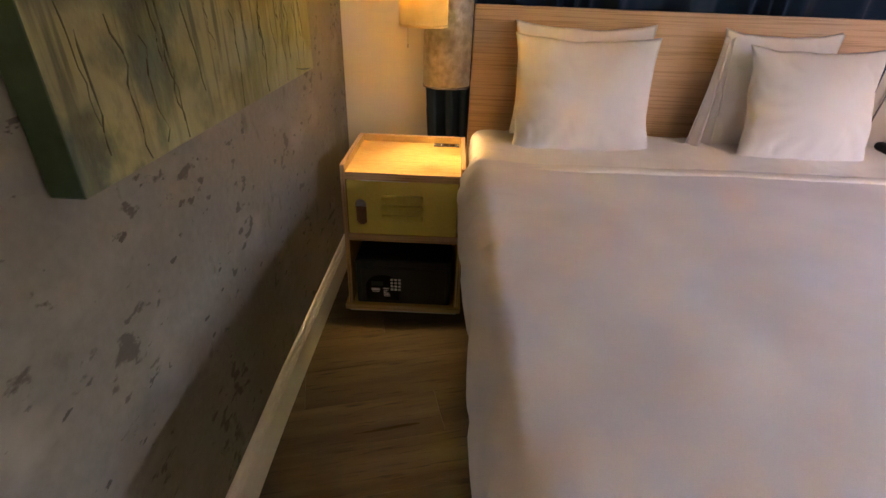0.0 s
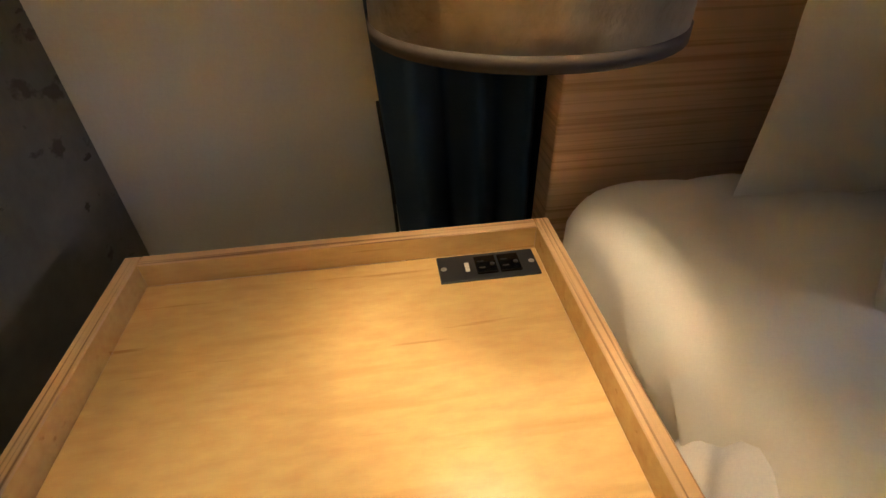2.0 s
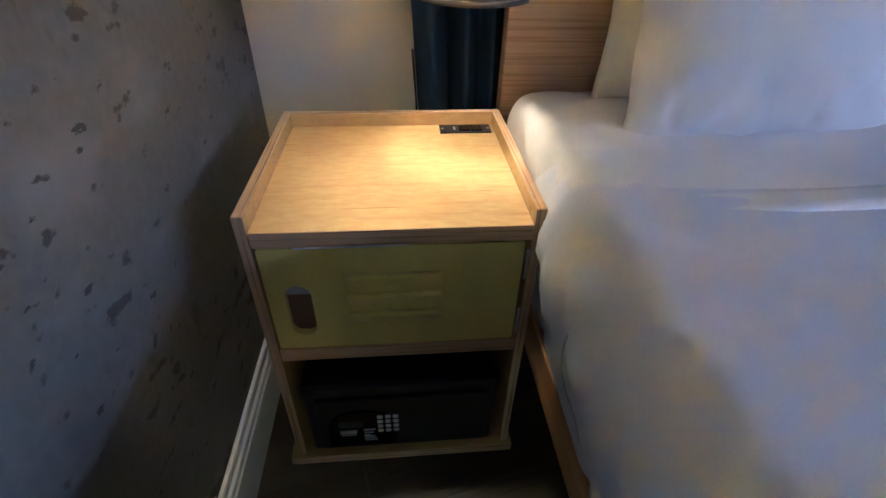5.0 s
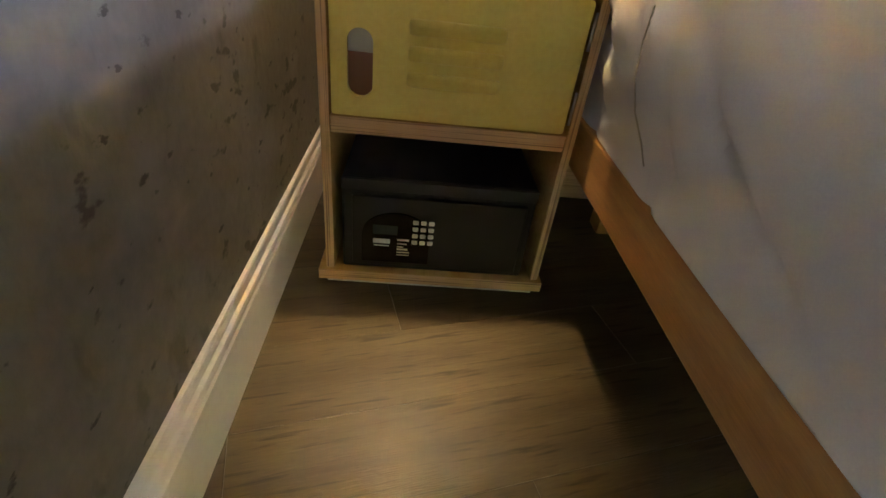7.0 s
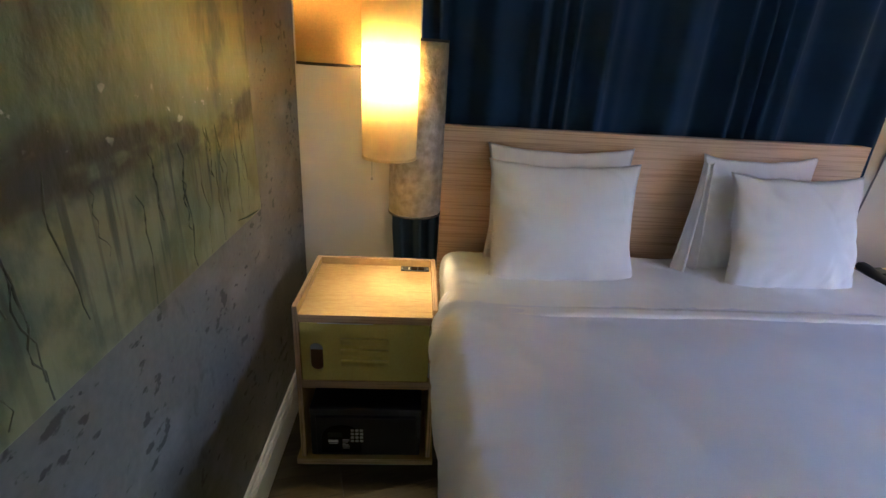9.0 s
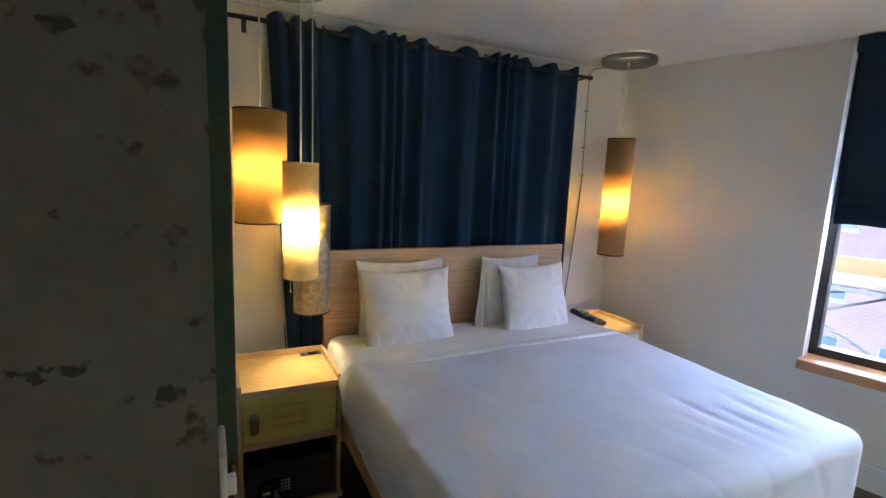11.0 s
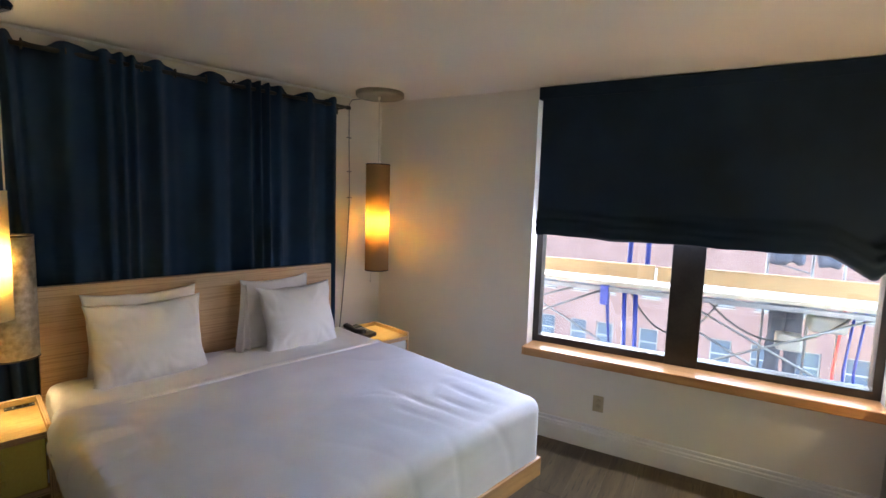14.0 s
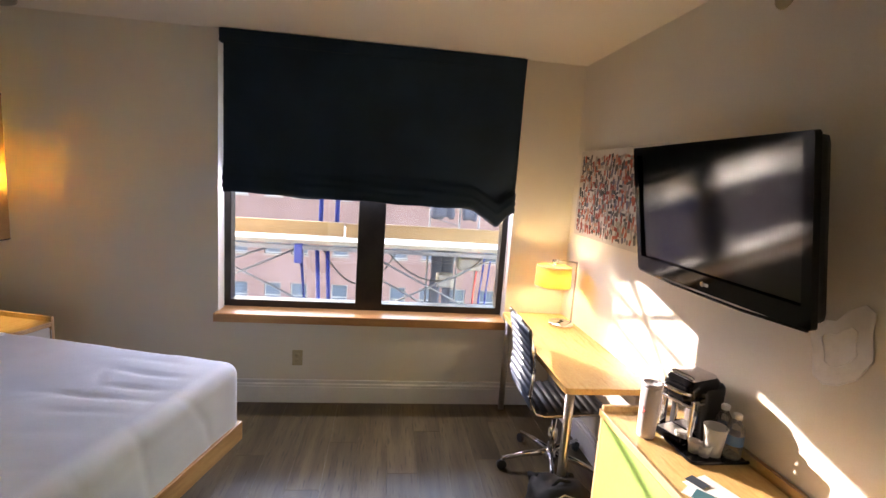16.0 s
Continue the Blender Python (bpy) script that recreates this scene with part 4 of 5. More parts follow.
wire = thing("wall_cable", at(0, 0), "grey lamp cable clipped down the cream wall", "cable")
part("cable", tube([(2.62, -0.13, H - 0.03), (2.585, -0.03, H - 0.035), (2.572, -0.010, H - 0.07), (2.575, -0.008, 2.2), (2.585, -0.008, 1.75), (2.58, -0.010, 1.62), (2.56, -0.012, 1.3), (2.53, -0.012, 0.95), (2.50, -0.012, 0.66), (2.49, -0.012, 0.3)], 0.004, 8), "grey", wire)
for x, z in ((2.575, 2.2), (2.581, 1.93), (2.585, 1.72)):
    part("clip", box((x - 0.02, -0.013, z - 0.004), (x + 0.02, 0, z + 0.004), 0.002), "grey", wire)

cord = thing("wall_cable", at(0, 0), "thin dark cord hanging down the wall beside the curtain", "cable")
part("cable", tube([(0.392, -0.012, 0.76), (0.398, -0.010, 0.665), (0.401, -0.010, 0.61), (0.403, -0.010, 0.52), (0.396, -0.012, 0.30), (0.385, -0.020, 0.19)], 0.0028, 8), "cable", cord)

# ---- left wall ----
picture = thing("painting", at(0, 0), "large unframed abstract canvas in mossy greens with thick paint", "painting")
bm = box((0.012, -1.79, 1.030), (0.060, -0.716, 2.26), 0.003, 2)
for f in bm.faces:
    f.normal_update()
    f.material_index = 0 if f.normal.x > 0.7 else 1
part("canvas", bm, ["painting", "painting_side"], picture)
random.seed(5)
bm = bmesh.new()
for i in range(22):
    y = random.uniform(-1.74, -0.76)
    z1 = random.uniform(1.20, 1.31)
    ln = min(z1 - 1.036, random.uniform(0.10, 0.30))
    pts = [(0.0600, y + 0.022 * noise.noise((y * 30, k * 0.45, 0)) + 0.010 * k / 9, z1 - ln * k / 9) for k in range(10)]
    wide = random.uniform(0.6, 1.4)
    tube(pts, [wide * q for q in (0.0006, 0.0014, 0.0018, 0.0014, 0.0015, 0.0011, 0.0013, 0.0009, 0.0009, 0.0012)], 6, bm)
tagged(part("paint_drip_work", bm, "drip", picture, "dark olive dried paint drips"), kind="stuff")
tube([(0.061, -0.748, 1.036), (0.062, -0.79, 1.040), (0.0625, -0.84, 1.046), (0.061, -0.895, 1.056)], [0.0008, 0.0022, 0.0018, 0.0006], 6, (bm := bmesh.new()))
part("stroke", bm, "painting_side", picture, "short dark brush stroke near the corner")
switch = thing("light_switch", pose(0.0215, -2.30, 1.31, 0, 0, 90.5), "white plastic wall light switch plate", "light switch")
part("plate", box((-0.036, -0.008, -0.058), (0.036, 0.0, 0.058), 0.003, 2), "trim", switch)
part("toggle", box((-0.006, -0.018, -0.010), (0.006, -0.007, 0.012), 0.002), "trim", switch)


def outlet(m, label):
    o = thing("wall_outlet", m, label, "outlet", "wall outlets")
    part("plate", box((-0.036, -0.006, -0.058), (0.036, 0, 0.058), 0.003, 2), "almond", o)
    for z in (-0.02, 0.02):
        part("socket", lathe([(0, 0), (0.0165, 0), (0.0165, 0.003), (0, 0.003)], 20), "almond", o).matrix_local = pose(0, -0.006, z, 90, 0, 0)
        for x in (-0.006, 0.006):
            part("slot", box((x - 0.001, -0.0096, z - 0.004), (x + 0.001, -0.0088, z + 0.005)), "gap", o)
    return o


outlet(skew(W, -1.855, 0.338) @ pose(0, 0, 0, 0, 0, -90), "almond plastic double wall outlet under the window")
outlet(at(0.052, -0.0175, 0.115), "almond plastic double wall outlet behind the nightstand")

# ---- desk ----
desk = thing("desk", skew(0, 0), "narrow birch-topped desk with square steel legs", "desk")
DX0, DX1, DY0, DY1, DZ = 2.125, 3.405, -3.322, L + 0.003, 0.74
bm = outline([rounded(DX0, DY1, DX1, DY0, 0.03, 5)], 0.030, 2)
for v in bm.verts:
    v.co.z += DZ - 0.030
part("desktop", bm, "birch", desk)
for x in (DX0 + 0.045, DX1 - 0.045):
    for y in (DY0 - 0.045, DY1 + 0.05):
        part("leg", tube([(x, y, 0.0), (x, y, DZ - 0.031)], 0.022, 16), "steel", desk)
part("apron", box((DX0 + 0.06, DY1 + 0.03, DZ - 0.09), (DX1 - 0.06, DY1 + 0.045, DZ - 0.031)), "steel", desk)

# ---- desk lamp ----
dl = thing("desk_lamp", skew(3.12, -3.665, DZ), "chrome desk lamp with a cream drum shade", "desk lamp")
part("base", lathe([(0, 0), (0.082, 0), (0.086, 0.005), (0.086, 0.018), (0.080, 0.025), (0, 0.025)], 40), "chrome", dl)
for x, y in ((-0.02, 0.02), (0.015, -0.01)):
    part("socket", box((x - 0.014, y - 0.010, 0.025), (x + 0.014, y + 0.010, 0.027), 0.001), "gap", dl)
part("post", tube([(0.0, -0.072, 0.02), (0.0, -0.072, 0.445)], 0.006, 10), "steel", dl)
part("arm", tube([(0.0, -0.074, 0.442), (0.0, 0.075, 0.452)], 0.006, 10), "steel", dl)
part("cap", lathe([(0, 0), (0.020, 0), (0.020, 0.028), (0, 0.028)], 20, (0.0, 0.085, 0.428)), "chrome", dl)
sh = part("shade", lathe([(0.120, 0.272), (0.117, 0.415), (0.114, 0.415), (0.117, 0.272)], 48, close=True), "drum", dl, "cream fabric drum shade")
sh.location = (0, 0.085, 0)
for z, r in ((0.272, 0.1215), (0.409, 0.1185)):
    part("hoop", lathe([(r, z), (r, z + 0.006), (r - 0.004, z + 0.006), (r - 0.004, z)], 48, close=True), "steel", dl).location = (0, 0.085, 0)
part("spider", tube([(-0.114, 0.085, 0.410), (0.114, 0.085, 0.410)], 0.002, 6, tube([(0, -0.029, 0.410), (0, 0.199, 0.410)], 0.002, 6)), "steel", dl)
part("bulb", lathe([(0, 0.30), (0.02, 0.305), (0.030, 0.325), (0.028, 0.345), (0.014, 0.37), (0, 0.37)], 20, (0, 0.085, 0)), "desk_bulb", dl, "glowing bulb")
part("stem", tube([(0, 0.085, 0.37), (0, 0.085, 0.43)], 0.008, 8), "steel", dl)

# ---- office chair ----
chair = thing("office_chair", skew(2.625, -3.490) @ pose(0, 0, 0, 0, 0, -1), "slim ribbed blue-grey leather office chair on a chrome base", "chair")


def ribbed(points, width, name, n_ribs):
    """A padded sling along a bent line, pinched into ribs."""
    bm = bmesh.new()
    pts = [Vector(p) for p in points]
    seg = [(pts[i + 1] - pts[i]).length for i in range(len(pts) - 1)]
    total = sum(seg)
    rows = []
    count = n_ribs * 8
    for k in range(count + 1):
        s = total * k / count
        i = 0
        while i < len(seg) - 1 and s > seg[i]:
            s -= seg[i]
            i += 1
        d = (pts[i + 1] - pts[i]) / seg[i]
        p = pts[i] + d * s
        nrm = Vector((0, -d.z, d.y))
        puff = 0.006 + 0.012 * abs(math.sin(math.pi * k / 8)) ** 0.6
        rows.append([bm.verts.new(p + nrm * o + Vector((x, 0, 0))) for x, o in ((-width / 2, 0), (-width / 2 + 0.012, puff), (0, puff * 1.05), (width / 2 - 0.012, puff), (width / 2, 0), (width / 2 - 0.012, -puff), (0, -puff), (-width / 2 + 0.012, -puff))])
    for a, b in zip(rows, rows[1:]):
        for j in range(8):
            bm.faces.new((a[j], a[(j + 1) % 8], b[(j + 1) % 8], b[j])).smooth = True
    bm.faces.new(rows[0])
    bm.faces.new(rows[-1])
    return bm


back_line = [(0, 0.205, 0.47), (0, 0.232, 0.56), (0, 0.222, 0.68), (0, 0.238, 0.80), (0, 0.262, 0.915)]
seat_line = [(0, -0.245, 0.445), (0, -0.20, 0.462), (0, 0.0, 0.452), (0, 0.15, 0.445), (0, 0.20, 0.465)]
part("backrest", ribbed(back_line, 0.40, "backrest", 11), "leather", chair, "ribbed blue-grey leather backrest")
part("seat", ribbed(seat_line, 0.42, "seat", 10), "dark_leather", chair, "ribbed leather seat in a shade-darkened tone")
side = [(-0.25, 0.443), (-0.20, 0.458), (0.0, 0.448), (0.14, 0.440), (0.195, 0.455), (0.222, 0.50), (0.235, 0.56), (0.226, 0.68), (0.242, 0.80), (0.268, 0.93)]
for x in (-0.215, 0.215):
    part("side_frame", tube([(x, y, z) for y, z in side], 0.0085, 10), "chrome", chair, "bent chrome side frame")
part("cross_bar", tube([(-0.215, 0.268, 0.93), (0.215, 0.268, 0.93)], 0.007, 10), "chrome", chair)
part("mechanism", box((-0.09, -0.10, 0.385), (0.09, 0.09, 0.432), 0.012), "black", chair)
part("lever", tube([(0.08, -0.02, 0.40), (0.20, -0.03, 0.395), (0.26, -0.03, 0.385)], 0.005, 8), "black", chair)
part("column", lathe([(0, 0.10), (0.028, 0.10), (0.028, 0.25), (0.016, 0.255), (0.016, 0.39), (0, 0.39)], 20), "chrome", chair)
part("hub", lathe([(0, 0.065), (0.038, 0.065), (0.042, 0.08), (0.034, 0.125), (0, 0.13)], 20), "chrome", chair)
for i in range(5):
    q = 2 * math.pi * i / 5 + 0.35
    cx, cy = 0.30 * math.cos(q), 0.30 * math.sin(q)
    part("base_arm", tube([(0.03 * math.cos(q), 0.03 * math.sin(q), 0.105), (0.16 * math.cos(q), 0.16 * math.sin(q), 0.095), (cx, cy, 0.068)], [0.020, 0.016, 0.012], 10), "chrome", chair)
    caster = part("caster", tube([(cx - 0.012 * math.sin(q), cy + 0.012 * math.cos(q), 0.029), (cx + 0.012 * math.sin(q), cy - 0.012 * math.cos(q), 0.029)], 0.029, 18), "black", chair)
    part("caster_stem", tube([(cx, cy, 0.03), (cx, cy, 0.066)], 0.007, 8), "steel", chair)

# ---- television ----
tv = thing("television", skew(1.74, L + 0.165, 1.605) @ pose(0, 0, 0, 10.2, 0, 180), "wall-mounted black flat television, switched off", "television")
tw, th = 0.474, 0.285
part("casing", soft_box((-tw + 0.01, 0.0, -th + 0.01), (tw - 0.01, 0.055, th - 0.01), 0.022, 0.03), "black", tv)
bez = outline([rounded(-tw, -th, tw, th, 0.012, 4), rounded(-tw + 0.034, -th + 0.068, tw - 0.034, th - 0.036, 0.002, 2)], 0.022, 1)
part("bezel", bez, "gloss_black", tv, "glossy black frame").location.y = -0.016
part("screen", box((-tw + 0.030, -0.004, -th + 0.064), (tw - 0.030, 0.002, th - 0.032)), "screen", tv, "dark reflective screen")
part("lower_trim", tube([(-tw + 0.015, -0.012, -th - 0.001), (-tw * 0.4, -0.018, -th - 0.012), (tw * 0.4, -0.018, -th - 0.012), (tw - 0.015, -0.012, -th - 0.001)], 0.006, 8), "gloss_black", tv)
part("emblem", lathe([(0, 0), (0.010, 0), (0.010, 0.002), (0, 0.002)], 20), "pale", tv, "small round silver emblem").matrix_local = pose(0.0, -0.0165, -th + 0.032, 90, 0, 0)
part("emblem_bar", box((0.014, -0.018, -th + 0.026), (0.034, -0.016, -th + 0.038)), "pale", tv)
mount = thing("wall_mount", skew(1.74, L, 1.605), "black steel tilting television bracket on the wall", "bracket")
part("wall_plate", box((-0.2, 0.0, -0.1), (0.2, 0.012, 0.1), 0.002), "black", mount)
for x in (-0.12, 0.12):
    part("tilt_arm", box((x - 0.015, 0.010, -0.08), (x + 0.015, 0.085, 0.08), 0.004), "black", mount)

# ---- art behind the television ----
AX0, AX1, AZ0, AZ1 = 2.31, 3.30, 1.362, 1.932
art = thing("abstract_canvas", skew(0, L), "white canvas covered in red, black and grey brush dabs", "painting")
part("canvas", box((AX0, 0.001, AZ0), (AX1, 0.022, AZ1), 0.002), "canvas", art)
random.seed(11)
tones = []
for i, c in enumerate(((0.30, 0.045, 0.03), (0.45, 0.10, 0.05), (0.03, 0.03, 0.032), (0.10, 0.085, 0.08), (0.22, 0.20, 0.19), (0.48, 0.25, 0.17), (0.14, 0.14, 0.20), (0.38, 0.34, 0.30))):
    M["dab%d" % i] = plain("dab%d" % i, c, 0.5)
    tones.append("dab%d" % i)
dabs = [bmesh.new() for _ in tones]
for row in range(17):
    for colm in range(30):
        x = AX0 + 0.05 + (AX1 - AX0 - 0.10) * (colm + random.uniform(-0.35, 0.35)) / 29
        z = AZ0 + 0.045 + (AZ1 - AZ0 - 0.10) * (row + random.uniform(-0.35, 0.35)) / 16
        if random.random() < 0.10:
            continue
        w, h = random.uniform(0.006, 0.014), random.uniform(0.012, 0.026)
        if random.random() < 0.25:
            w, h = h, w
        q = random.uniform(-0.35, 0.35)
        bmq = random.choice(dabs)
        cs, sn = math.cos(q), math.sin(q)
        vs = []
        for y in (0.0222, 0.0242):
            k = 1 if y < 0.023 else 0.8
            vs.append([bmq.verts.new((x + (a * w * cs - b * h * sn) * k, y, z + (a * w * sn + b * h * cs) * k)) for a, b in ((-1, -1), (1, -1.1), (1.05, 1), (-0.95, 1))])
        bmq.faces.new(vs[1])
        for j in range(4):
            bmq.faces.new((vs[0][j], vs[0][(j + 1) % 4], vs[1][(j + 1) % 4], vs[1][j]))
for t, b in zip(tones, dabs):
    tagged(part("paint_dab_work", b, t, art), kind="stuff")

# reflected light on the wall, shaped as a thin near-white plate
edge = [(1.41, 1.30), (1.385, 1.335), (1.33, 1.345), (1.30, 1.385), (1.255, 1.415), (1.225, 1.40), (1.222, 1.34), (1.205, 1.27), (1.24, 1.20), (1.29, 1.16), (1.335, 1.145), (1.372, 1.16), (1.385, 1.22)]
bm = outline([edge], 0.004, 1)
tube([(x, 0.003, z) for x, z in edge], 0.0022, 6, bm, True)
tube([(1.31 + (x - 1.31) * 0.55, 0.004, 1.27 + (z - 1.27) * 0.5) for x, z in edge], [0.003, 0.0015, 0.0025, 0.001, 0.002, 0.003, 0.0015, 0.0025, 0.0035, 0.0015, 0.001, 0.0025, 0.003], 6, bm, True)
solid("light_patch", bm, "patch", "bright reflected-light patch shaped as a white plate on the wall", "wall patch", "structure", skew(-0.02, L + 0.0005))

# ---- sprinkler ----
spr = thing("sprinkler", skew(1.72, L, 2.40), "small white and brass sidewall sprinkler head", "sprinkler")
part("flange", lathe([(0, 0), (0.045, 0), (0.042, 0.008), (0.02, 0.02), (0, 0.02)], 17), "almond", spr).matrix_local = pose(0, 0, 0, -90, 0, 0)
part("nozzle", tube([(0, 0.015, 0), (0, 0.055, 0)], 0.012, 12), "steel", spr)
part("deflector", box((-0.022, 0.055, -0.006), (0.022, 0.060, 0.016), 0.002), "steel", spr)

# ---- dresser and what stands on it ----
dresser = thing("dresser", skew(0, 0), "birch plywood dresser with green doors and a low rim", "dresser")
RX0, RX1, RY0, RY1, RZ = 0.55, 1.905, -3.395, L + 0.004, 0.752
part("dresser_top", ply((RX0, RY1 + 0.019, RZ - 0.025), (RX1 - 0.019, RY0, RZ), 2), ["birch", "edge_z"], dresser)
part("back_rim", ply((RX0, RY1, RZ - 0.025), (RX1, RY1 + 0.018, RZ + 0.035), 1), ["birch", "edge_y"], dresser)
part("side_panel", ply((RX1 - 0.018, RY1 + 0.019, 0.05), (RX1, RY0, RZ + 0.022), 0), ["birch", "edge_x"], dresser)
part("side_panel", ply((RX0, RY1 + 0.019, 0.05), (RX0 + 0.018, RY0 - 0.001, RZ - 0.026), 0), ["birch", "edge_x"], dresser)
part("front_lip", ply((RX0, RY0 + 0.001, RZ - 0.026), (RX1, RY0 + 0.010, RZ + 0.004), 1), ["birch", "edge_y"], dresser)
part("bottom", ply((RX0 + 0.019, RY1 + 0.019, 0.06), (RX1 - 0.019, RY0 - 0.001, 0.085), 2), ["birch", "edge_z"], dresser)
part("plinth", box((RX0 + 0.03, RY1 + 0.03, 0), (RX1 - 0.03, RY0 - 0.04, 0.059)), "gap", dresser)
for x0, x1 in ((0.575, 1.21), (1.216, 1.882)):
    bm = outline([rounded(x0, 0.09, x1, RZ - 0.035, 0.006, 3), rounded(x0 + 0.035, 0.50, x0 + 0.072, 0.615, 0.018, 7)], 0.014, 1)
    part("door", bm, "green", dresser, "green lacquered door with a slotted pull").location.y = RY0 - 0.013

tumbler = thing("tumbler", skew(1.695, -3.475, RZ), "tall pale grey insulated tumbler with a small red mark", "tumbler")
part("body", lathe([(0, 0), (0.030, 0), (0.033, 0.006), (0.037, 0.16), (0.037, 0.20), (0.034, 0.205), (0, 0.205)], 32), "tumbler", tumbler)
part("lid", lathe([(0, 0.205), (0.036, 0.205), (0.038, 0.212), (0.036, 0.220), (0.031, 0.220), (0.030, 0.214), (0, 0.214)], 32), "tumbler", tumbler, "pale translucent lid")
part("mark", box((-0.026, 0.0285, 0.110), (-0.002, 0.0330, 0.117), 0.001, 1, box((-0.016, 0.0285, 0.100), (-0.012, 0.0335, 0.132), 0.001, 1)), "mark", tumbler, "small red emblem")

tray = thing("serving_tray", skew(1.635, -3.655, RZ), "black plastic serving tray with a raised rim", "tray")
bm = outline([rounded(-0.13, -0.115, 0.145, 0.115, 0.02, 4)], 0.004, 2)
tube([(x, y, 0.006) for x, y in rounded(-0.13, -0.115, 0.145, 0.115, 0.02, 4)], 0.006, 6, bm, True)
part("dish", bm, "gloss_black", tray)

TZ = RZ + 0.0045
km = thing("coffee_maker", skew(1.705, -3.655, TZ) @ pose(0, 0, 0, 0, 0, 18) @ Matrix.Scale(1.0, 4), "black and silver single-cup coffee maker", "coffee maker")
part("drip_base", box((-0.062, 0.0, 0), (0.062, 0.125, 0.030), 0.010, 3), "gloss_black", km)
part("drip_grate", box((-0.045, 0.04, 0.030), (0.045, 0.115, 0.033), 0.001), "steel", km)
part("body", soft_box((-0.072, -0.105, 0.0), (0.072, 0.035, 0.225), 0.028, 0.016), "black", km)
part("head", soft_box((-0.068, -0.08, 0.150), (0.068, 0.105, 0.250), 0.034, 0.014), "gloss_black", km)
part("lid", soft_box((-0.055, -0.055, 0.235), (0.055, 0.085, 0.262), 0.013, 0.014), "chrome", km, "silver top lid")
part("handle", tube([(-0.06, 0.095, 0.200), (-0.035, 0.122, 0.205), (0.035, 0.122, 0.205), (0.06, 0.095, 0.200)], 0.008, 8), "chrome", km, "chrome lever handle")
part("front_plate", box((-0.035, 0.034, 0.036), (0.035, 0.040, 0.140), 0.003), "chrome", km, "brushed silver front plate")
for x in (-0.066, 0.066):
    bm = box((x - 0.009, 0.030, 0.006), (x + 0.009, 0.066, 0.178), 0.006, 3)
    for v in bm.verts:
        v.co.y += 0.030 * ((v.co.z - 0.09) / 0.09) ** 2
    part("cheek", smooth(bm), "chrome", km, "silver front pillar")
part("head_band", soft_box((-0.070, 0.012, 0.150), (0.070, 0.108, 0.164), 0.006, 0.014), "chrome", km, "silver band under the brewing head")


def beaker(name, m, r0, r1, h, mat, label):
    c = thing(name, m, label, "cup", "cups on the tray")
    part("wall", lathe([(0, 0), (r0, 0), (r1, h), (r1 - 0.0015, h), (r0 - 0.001, 0.002), (0, 0.002)], 28), mat, c)
    part("rim", lathe([(r1 + 0.0015, h - 0.003), (r1 + 0.002, h), (r1, h + 0.0015), (r1 - 0.002, h)], 28, close=True), mat, c)
    return c


beaker("paper_cup", skew(1.565, -3.660, TZ), 0.028, 0.040, 0.108, "cup", "large white paper cup on the tray")
beaker("coffee_pod", skew(1.580, -3.598, TZ), 0.018, 0.023, 0.042, "cup", "small white coffee pod on the tray")
beaker("coffee_pod", skew(1.555, -3.620, TZ), 0.018, 0.023, 0.042, "cup", "small white coffee pod on the tray")
beaker("coffee_pod", skew(1.640, -3.585, TZ), 0.018, 0.023, 0.042, "cup", "small white coffee pod on the tray")


def bottle(m):
    b = thing("water_bottle", m, "clear plastic water bottle with a blue label and white cap", "bottle", "water bottles on the tray")
    part("body", lathe([(0, 0), (0.026, 0), (0.030, 0.006), (0.030, 0.03), (0.0285, 0.034), (0.030, 0.038), (0.030, 0.105), (0.026, 0.122), (0.013, 0.143), (0.0125, 0.152), (0, 0.152)], 28), "clear_plastic", b)
    part("label", lathe([(0.0305, 0.055), (0.0308, 0.056), (0.0308, 0.092), (0.0305, 0.093)], 28), "label_blue", b, "blue printed label")
    part("cap", lathe([(0, 0.150), (0.015, 0.150), (0.015, 0.166), (0.013, 0.168), (0, 0.168)], 20), "cup", b, "white screw cap")
    return b


bottle(skew(1.545, -3.722, TZ))
bottle(skew(1.615, -3.728, TZ))

papers = thing("leaflets", skew(1.36, -3.52, RZ), "folded white leaflets with dark printed panels", "papers")
for i, (x, y, w, h, q, mt) in enumerate(((0.0, 0.0, 0.075, 0.055, 18, "paper"), (-0.02, 0.04, 0.06, 0.05, 35, "paper"), (0.045, 0.028, 0.032, 0.022, 25, "ink"), (-0.035, 0.055, 0.035, 0.03, 40, "teal"))):
    s2 = part("leaflet", box((-w, -h, 0), (w, h, 0.0012), 0.0004, 1), mt, papers, "dark printed panel" if mt != "paper" else "white folded sheet")
    s2.matrix_local = pose(x, y, 0.0003 + i * 0.0018, 0, 0, q)

# ---- backpack on the floor ----
bag = thing("backpack", skew(2.075, -3.315), "black nylon backpack slumped on the floor", "backpack")
M["nylon"].node_tree.nodes["Principled BSDF"].inputs["Specular IOR Level"].default_value = 0.2


def slump(p, d):
    return 0.030 * noise.noise((p.x * 7, p.y * 7, p.z * 7)) + 0.012 * noise.noise((p.x * 19, p.y * 19, p.z * 19))


